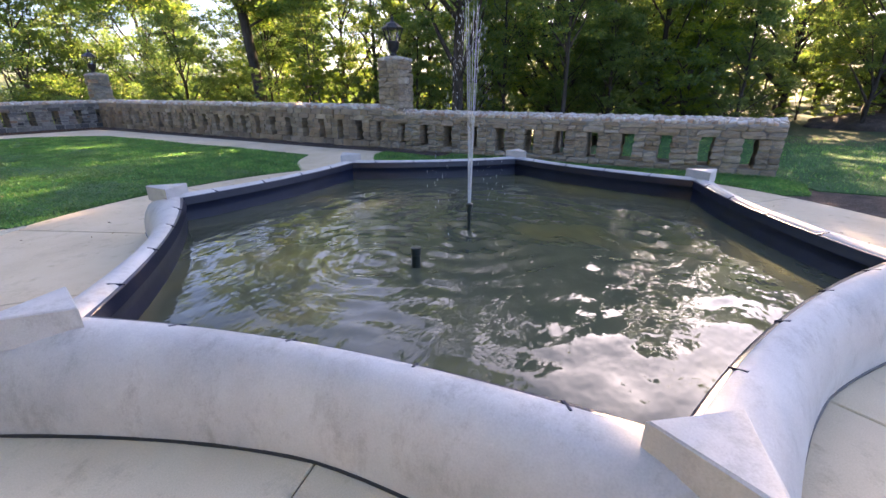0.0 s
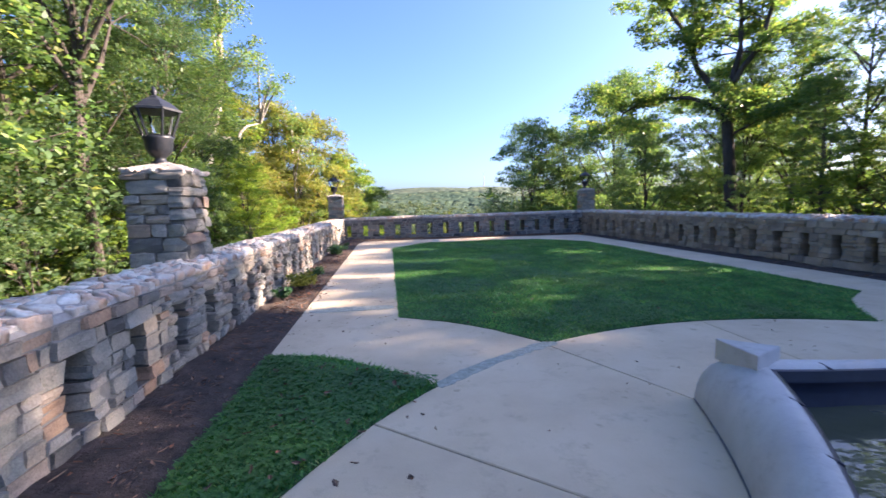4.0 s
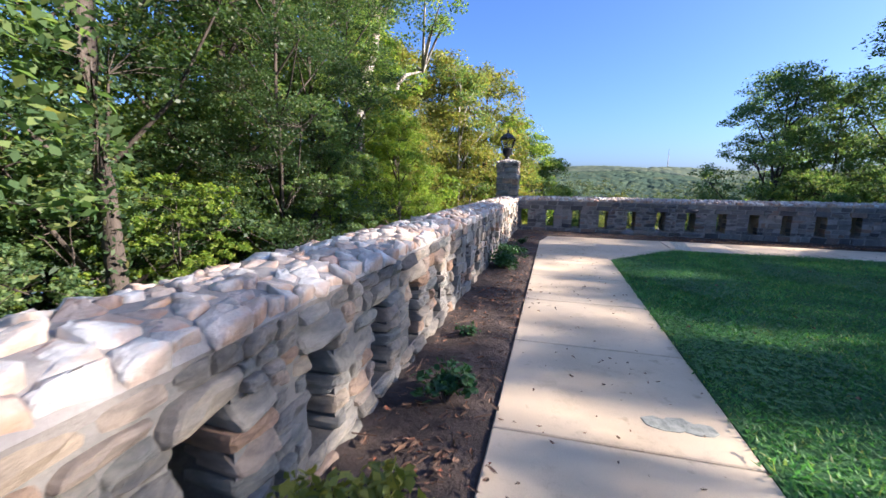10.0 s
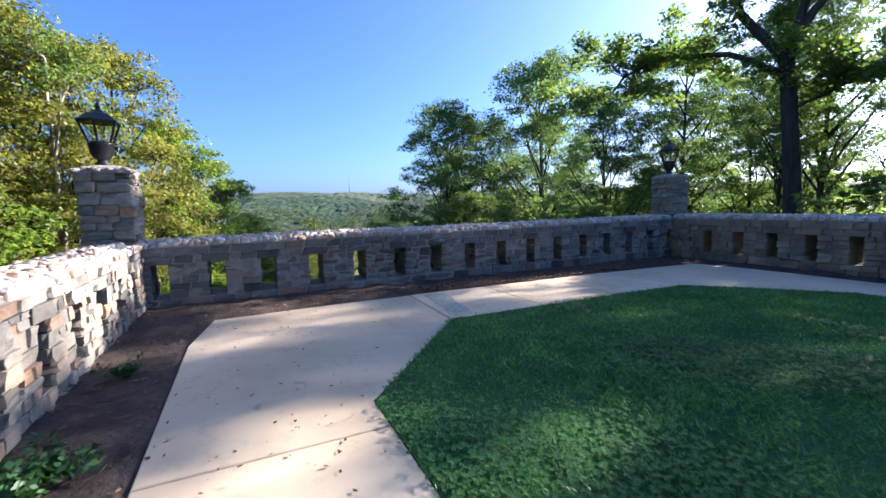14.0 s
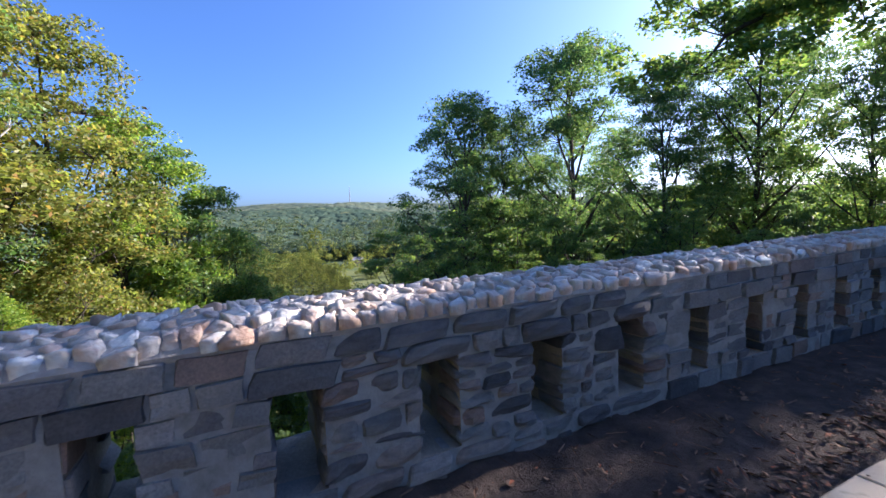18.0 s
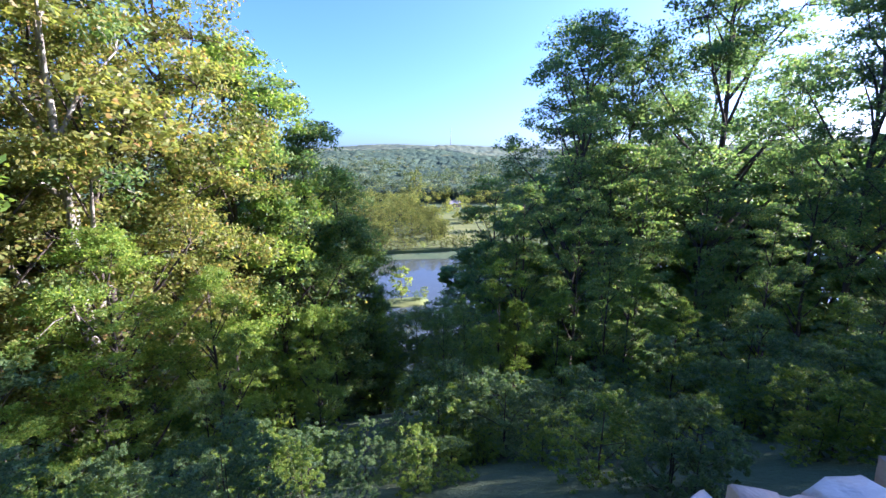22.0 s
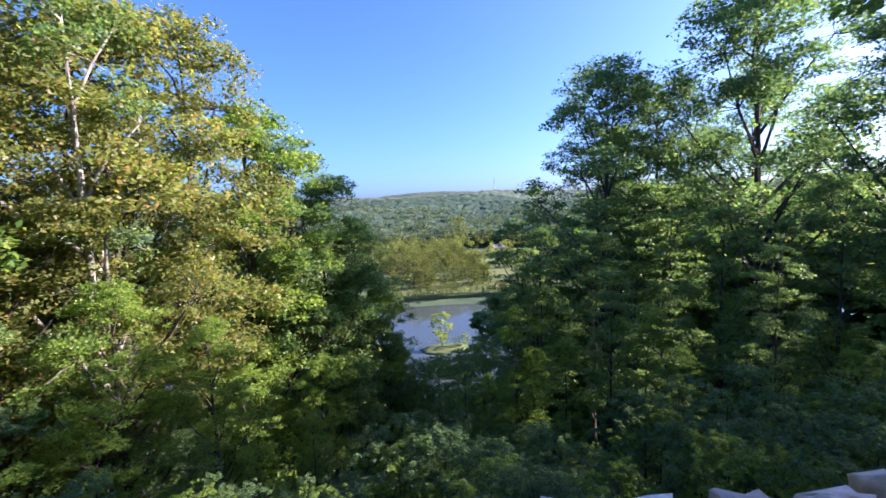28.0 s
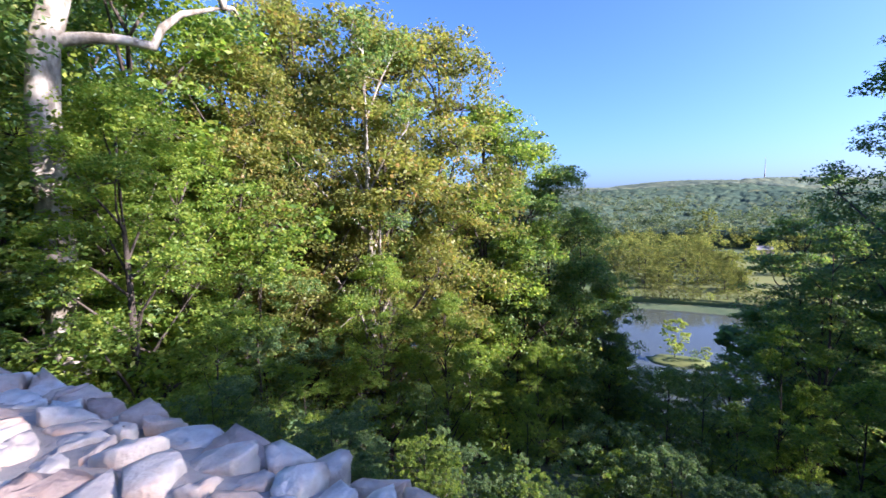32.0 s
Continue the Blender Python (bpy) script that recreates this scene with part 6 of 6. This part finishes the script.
leaf_woods("valley_trees", 260, 32, place_plain, 13, M_LEAF["valley"], "dense trees behind the far meadow")
for i in range(52):
    # clumps with mown strips between them
    az, d = radians(rt.uniform(-6, 13) if i < 40 else rt.uniform(15, 42)), rt.uniform(186, 262)
    if abs(math.sin(d * 0.085 + 0.6)) < 0.24:
        continue
    plant("meadow", d * math.sin(az), 24 + d * math.cos(az), scale=rt.uniform(0.7, 1.25) * (0.6 if d < 200 else 1.0), turn=rt.uniform(0, 360), sink=-0.9, wide=rt.uniform(0.95, 1.25))

rv = random.Random(61)
for i in range(34):
    # thicker groups on the sunny side of the meadow
    az, d = radians(4.2 + 8.4 * ((i * 0.618) % 1)), 190 + 150 * ((i * 0.382) % 1) + rv.uniform(-4, 4)
    plant("meadow", d * math.sin(az), 24 + d * math.cos(az), scale=rv.uniform(0.55, 1.05) * (0.7 if d < 205 else 1.0), turn=49 * i, sink=-0.9, wide=rv.uniform(0.9, 1.2))

for i in range(26):
    # low growth along the far shore
    plant("young" if i % 9 == 4 else "meadow", -6 + 2.6 * i, 190.5 + rv.uniform(0, 4), scale=rv.uniform(0.16, 0.42), turn=57 * i, sink=-1.6, wide=1.4)


def place_grove(rng, n):
    az, d = np.radians(rng.uniform(-10, 44, n)), rng.uniform(252, 335, n)
    keep = (np.abs(np.sin(d * 0.085 + 0.6)) > 0.24) & ((az < radians(8.5)) | (rng.random(n) < 0.45))
    return (d * np.sin(az))[keep], (24 + d * np.cos(az))[keep]


leaf_woods("valley_grove", 210, 35, place_grove, 13, M_LEAF["valley"], "olive-yellow trees standing about the far meadow")
plant("meadow", 52.0, 372.0, scale=1.9, turn=40, sink=-0.9, wide=0.8)


def place_bank(rng, n):
    x = rng.uniform(-120, 160, n)
    keep = (x < -6) | (x > 24)
    return x[keep], (88 + 0.05 * x + rng.normal(size=n) * 3 - 6)[keep]


leaf_woods("bank_trees", 150, 33, place_bank, 9, M_LEAF["green"], "trees along the near river bank", leaf=0.6)
for i in range(7):
    plant("young" if i in (3, 4, 5) else "maple", -3 + 4.2 * i, 83 + rt.uniform(-3, 3), scale=rt.uniform(0.30, 0.44), turn=77 * i, wide=1.3)
isl = empty_thing("river_islet", pose(13.5, 133.0, LAKE - 0.6), "small grassy islet with a bright young tree", "islet")
bm = bmesh.new()
bmesh.ops.create_icosphere(bm, subdivisions=3, radius=1)
for v in bm.verts:
    v.co = Vector((v.co.x * 7, v.co.y * 4, v.co.z * 1.0)) * (1 + 0.3 * noise.noise(v.co * 1.7))
part("mound", bm, M_MEADOW, isl, smooth=True)
for x, y, s, kind in ((12.2, 133.5, 1.1, "young"), (18.5, 133, 0.42, "young"), (16.2, 132, 0.6, "shrub_b")):
    ob = new("tree")
    ob.matrix_basis = Matrix.LocRotScale((x, y, LAKE + 0.2), Euler((0, 0, 1.0)), (s, s, s))
    tagged(ob, "sunlit young tree on the river islet", "tree")
    put("trunk", PROTO[kind][0], ob)
    put("crown", PROTO[kind][1], ob)
bm = bmesh.new()
slab(bm, [(-90, 192), (150, 190), (190, 372), (-120, 372)], LAKE - 1.0, LAKE + 1.9, 0.3)
mead = part("field", bm, M_MEADOW, None)
tagged(mead, "sunlit mown meadow across the river", "meadow", kind="structure")
mast = empty_thing("radio_mast", pose(300.0, 1310.0, land_at(300, 1310)), "thin lattice radio mast on the far ridge", "mast")
bm = bmesh.new()
lathe(bm, [(1.6, 0), (0.9, 45), (0.3, 72)], 4)
part("tower", bm, M_ROAD, mast)

# ---------- plants of the beds ----------


def bush(x, y, radius, height, mat, label, leaf=0.07, count=700, seed=1):
    rng = np.random.default_rng(seed)
    ob = empty_thing("garden_plant", pose(x, y, 0.0), label, "plant", "low plants in the west bed")
    vs, fs = [], []
    r = random.Random(seed)
    centres, radii = [], []
    for i in range(16):
        a, l = r.uniform(0, 6.28), radius * r.uniform(0.2, 0.85)
        p = [Vector((0, 0, -0.02)), Vector((math.cos(a) * l * 0.5, math.sin(a) * l * 0.5, height * 0.55)), Vector((math.cos(a) * l, math.sin(a) * l, height * r.uniform(0.45, 0.95)))]
        tube(vs, fs, p, [0.006, 0.005, 0.003], 5)
        centres += [tuple(p[1]), tuple(p[2])]
        radii += [radius * 0.35, radius * 0.32]
    put("stems", mesh_of("stems", vs, fs, M_BARK), ob)
    co = leaf_cloud(rng, centres, radii, max(4, count // len(centres)), leaf, 0.7)
    co[:, 2] = np.maximum(co[:, 2], 0.01)
    put("foliage", tri_mesh("foliage", co, mat, 4), ob)
    return ob


M_LEAF["garden_yellow"] = leafy("garden_yellow", [(0.0, (0.16, 0.20, 0.035)), (0.5, (0.26, 0.28, 0.05)), (1.0, (0.38, 0.36, 0.07))], 0.35)
M_LEAF["garden_green"] = leafy("garden_green", [(0.0, (0.025, 0.075, 0.03)), (0.6, (0.045, 0.12, 0.04)), (1.0, (0.08, 0.17, 0.05))], 0.3)
bush(-1.90, 10.80, 0.33, 0.34, M_LEAF["garden_yellow"], "yellow-green leafy bush in the dark soil bed", 0.065, 1100, 3)
bush(-2.05, 9.90, 0.20, 0.24, M_LEAF["garden_green"], "small dark green broad-leaved plant in the bed", 0.085, 260, 4)
bush(-1.86, 12.15, 0.24, 0.26, M_LEAF["garden_green"], "loose green plant in the soil bed", 0.06, 420, 5)
bush(-1.95, 16.95, 0.40, 0.26, M_LEAF["garden_green"], "low spreading dark green bush in the bed", 0.06, 1100, 6)
bush(-2.00, 18.25, 0.34, 0.22, M_LEAF["garden_green"], "low spreading dark green bush by the path", 0.06, 900, 7)
bush(-1.95, 13.4, 0.16, 0.12, M_LEAF["garden_green"], "small green seedling in the soil bed", 0.05, 140, 8)
bush(-1.9, 20.0, 0.22, 0.15, M_LEAF["garden_green"], "low green plant near the corner pillar", 0.05, 300, 9)

# ---------- fallen leaves ----------


def dead_leaf(cx, cy, cz, size, r):
    """A curled leaf of two folded, notched halves."""
    q = Euler((r.uniform(-0.5, 0.5), r.uniform(-0.5, 0.5), r.uniform(0, 6.28))).to_matrix()
    c = Vector((cx, cy, cz + size * 0.12))
    w, curl, bend = r.uniform(0.16, 0.36), r.uniform(0.05, 0.22), r.uniform(-0.12, 0.12)
    spine = [(-0.5, 0, curl), (-0.1, bend, 0.0), (0.5, bend * 0.5, curl * 0.8)]
    out = []
    for side in (1, -1):
        lobe = (r.uniform(-0.25, 0.2), bend + side * w, r.uniform(0.04, 0.2))
        tip = (r.uniform(0.2, 0.42), bend + side * w * r.uniform(0.4, 0.8), r.uniform(0.04, 0.2))
        out += [spine[0], lobe, spine[1], spine[1]] if r.random() < 0.15 else [spine[0], lobe, tip, spine[1]]
        out += [spine[1], tip, spine[2], spine[2]]
    return [tuple(c + q @ Vector(p) * size) for p in out]


def twig(cx, cy, cz, length, r):
    """A thin broken twig as two slender faces."""
    a, w = r.uniform(0, 6.28), r.uniform(0.002, 0.004)
    d, e = Vector((math.cos(a), math.sin(a), r.uniform(-0.05, 0.15))) * length / 2, Vector((-math.sin(a), math.cos(a), 0)) * w
    c = Vector((cx, cy, cz + 0.012))
    up = Vector((0, 0, w * 1.5))
    return [tuple(v) for v in (c - d - e, c + d - e, c + d + up, c - d + up, c - d + up, c + d + up, c + d + e, c - d + e)]


rl = random.Random(12)
co = []
for _ in range(2300):
    y = rl.uniform(-1, 21.5)
    co += dead_leaf(rl.uniform(-2.25, -1.5), y, 0.015, rl.uniform(0.012, 0.03) if rl.random() < 0.72 else rl.uniform(0.035, 0.075), rl)
for _ in range(520):
    # drifts under the yellow bush and by the walk
    co += dead_leaf(rl.gauss(-1.75, 0.22), rl.choice((9.4, 10.4, 11.3, 14.8)) + rl.gauss(0, 0.45), 0.018, rl.uniform(0.03, 0.085), rl)
for _ in range(520):
    co += twig(rl.uniform(-2.25, -1.5), rl.uniform(-1, 21.5), 0.012, rl.uniform(0.03, 0.16), rl)
for _ in range(900):
    co += dead_leaf(rl.uniform(-2.2, 9.8), 22.15 + 1.0 * rl.random() ** 1.4, 0.015, rl.uniform(0.014, 0.035) if rl.random() < 0.6 else rl.uniform(0.04, 0.085), rl)
for _ in range(900):
    # a drift along the far walk
    co += dead_leaf(rl.uniform(2.0, 9.6), 22.13 + abs(rl.gauss(0, 0.2)), 0.02, rl.uniform(0.035, 0.09), rl)
for _ in range(360):
    co += twig(rl.uniform(-2.2, 9.8), rl.uniform(22.15, 23.2), 0.012, rl.uniform(0.03, 0.16), rl)
for _ in range(400):
    co += dead_leaf(rl.uniform(9.4, 9.95), rl.uniform(5, 21), 0.015, rl.uniform(0.02, 0.07), rl)
tagged(put("leaf_litter", tri_mesh("leaf_litter", co, M_DEAD, 4)), "brown dead leaves strewn over the soil beds", "dead leaves", kind="stuff")
co = []
for _ in range(300):
    co += dead_leaf(rl.uniform(-1.5, 0.0), rl.uniform(7, 21.5), 0.004, rl.uniform(0.015, 0.045), rl)
for _ in range(140):
    co += dead_leaf(rl.uniform(-1.3, 6), rl.uniform(20.4, 22.1), 0.004, rl.uniform(0.015, 0.045), rl)
for _ in range(90):
    a, d = rl.uniform(0, 6.28), rl.uniform(4.0, 5.4)
    co += dead_leaf(CX + d * math.cos(a), CY + d * math.sin(a), 0.004, rl.uniform(0.02, 0.05), rl)
for _ in range(110):
    co += dead_leaf(rl.uniform(0.1, 7.6), rl.uniform(7.6, 20), 0.05, rl.uniform(0.04, 0.07), rl)
for _ in range(60):
    co += dead_leaf(rl.uniform(-1.4, 0.1), rl.uniform(3.5, 6.5), 0.05, rl.uniform(0.04, 0.09), rl)
tagged(put("path_leaves", tri_mesh("path_leaves", co, M_DEAD, 4)), "scattered dry leaves on walk and lawn", "dead leaves", kind="stuff")

# clover among the grass


def clover(px, py, seed, label):
    rc = np.random.default_rng(seed)
    nb = len(px)
    h, an, s = rc.uniform(0.03, 0.075, nb), rc.uniform(0, 6.28, nb), rc.uniform(0.010, 0.019, nb)
    c = np.stack([px, py, h], 1)
    co = []
    for k3 in range(3):
        a = an + k3 * 2.094
        d1 = np.stack([np.cos(a) * s, np.sin(a) * s, s * 0.2], 1)
        d2 = np.stack([np.cos(a + 0.75) * s * 1.5, np.sin(a + 0.75) * s * 1.5, s * 0.3], 1)
        d3 = np.stack([np.cos(a + 1.5) * s, np.sin(a + 1.5) * s, s * 0.2], 1)
        co.append(np.stack([c, c + d1, c + d2, c + d3], 1))
    tagged(put("clover", tri_mesh("clover", np.concatenate(co).reshape(-1, 3), M_CLOVER, 4)), label, "clover", kind="stuff")


rc = np.random.default_rng(8)
px, py = rc.uniform(-1.5, 0.3, 9000), rc.uniform(3.2, 6.9, 9000)
keep = (np.hypot(px - CX, py - CY) > CIRC + 0.03) & (py < 6.9 - 0.5 * (px + 1.5))
clover(px[keep], py[keep], 9, "patch of clover in the small grass wedge")
px, py = rc.uniform(0.0, 5.5, 60000), rc.uniform(7.0, 20.3, 60000)
spread = np.sin(px * 2.3 + 1.1 * np.sin(py * 1.1)) + np.sin(py * 1.9 + np.sin(px * 1.7)) + rc.normal(size=60000) * 0.5
keep = in_poly(px, py, main) & (spread > 0.55)
clover(px[keep], py[keep], 10, "scattered clover patches in the main lawn")

# ---------- past the end of the east parapet ----------
sign = empty_thing("notice_board", pose(20.8, -8.0, 0.0, 0, 0, 22), "white notice board on a slanting white post", "sign")
vs, fs = [], []
tube(vs, fs, [Vector((0, 0, -0.1)), Vector((0.12, 0.1, 1.5))], [0.05, 0.05], 8)
put("post", mesh_of("post", vs, fs, M_WHITE), sign)
bm = bmesh.new()
box(bm, (0.0, -0.7, 1.4), (0.06, 0.7, 2.5))
bmesh.ops.bevel(bm, geom=bm.edges[:], offset=0.015, segments=1, affect="EDGES")
part("panel", bm, M_WHITE, sign)
bm = bmesh.new()
bmesh.ops.create_icosphere(bm, subdivisions=4, radius=1)
for v in bm.verts:
    v.co = Vector((v.co.x * 2.6, v.co.y * 4.6, v.co.z * 0.9)) * (1 + 0.16 * noise.noise(v.co * 2.2))
mound = part("mulch_mound", bm, M_SOIL, None, smooth=True)
mound.matrix_basis = pose(25.6, -9.0, -0.1, 0, 0, 20)
tagged(mound, "low mound of brown mulch at the wood's edge", "mulch", kind="structure")
bm = bmesh.new()
slab(bm, [(17.4, -6.9), (18.0, -7.0), (19.2, -8.9), (18.6, -8.9)], -0.03, 0.05, 0.01)
tagged(part("path_slab", bm, M_COPING, None), "pale stepping slab set in the lawn", "slab", kind="structure")

# ---------- beyond the river ----------
bm = bmesh.new()
slab(bm, [(-120, 340), (180, 352), (180, 357), (-120, 345)], LAKE + 1.5, LAKE + 2.02, 0.05)
tagged(part("road", bm, M_ROAD, None), "pale valley road beyond the meadow", "road", kind="structure")


def barn(x, y, turn, s):
    b = empty_thing("house", pose(x, y, LAKE + 1.9, 0, 0, turn), "small brown farm building with a grey roof across the river", "house")
    bm = bmesh.new()
    box(bm, (-5 * s, -3 * s, -0.2), (5 * s, 3 * s, 3.6 * s))
    part("walls", bm, M_BARK, b)
    bm = bmesh.new()
    v = [bm.verts.new(p) for p in ((-5.4 * s, -3.5 * s, 3.4 * s), (5.4 * s, -3.5 * s, 3.4 * s), (5.4 * s, 3.5 * s, 3.4 * s), (-5.4 * s, 3.5 * s, 3.4 * s), (-5.4 * s, 0, 5.9 * s), (5.4 * s, 0, 5.9 * s))]
    for f in ((0, 1, 5, 4), (2, 3, 4, 5), (0, 4, 3), (1, 2, 5), (0, 3, 2, 1)):
        bm.faces.new([v[i] for i in f])
    part("roof", bm, M_ROOF, b)
    for i in range(3):
        bm = bmesh.new()
        box(bm, ((-3.6 + 3 * i) * s, -3.06 * s, 1.3 * s), ((-2.4 + 3 * i) * s, -2.98 * s, 2.7 * s))
        part("window", bm, M_BLACK, b)


barn(78.0, 346.0, 20, 1.0)
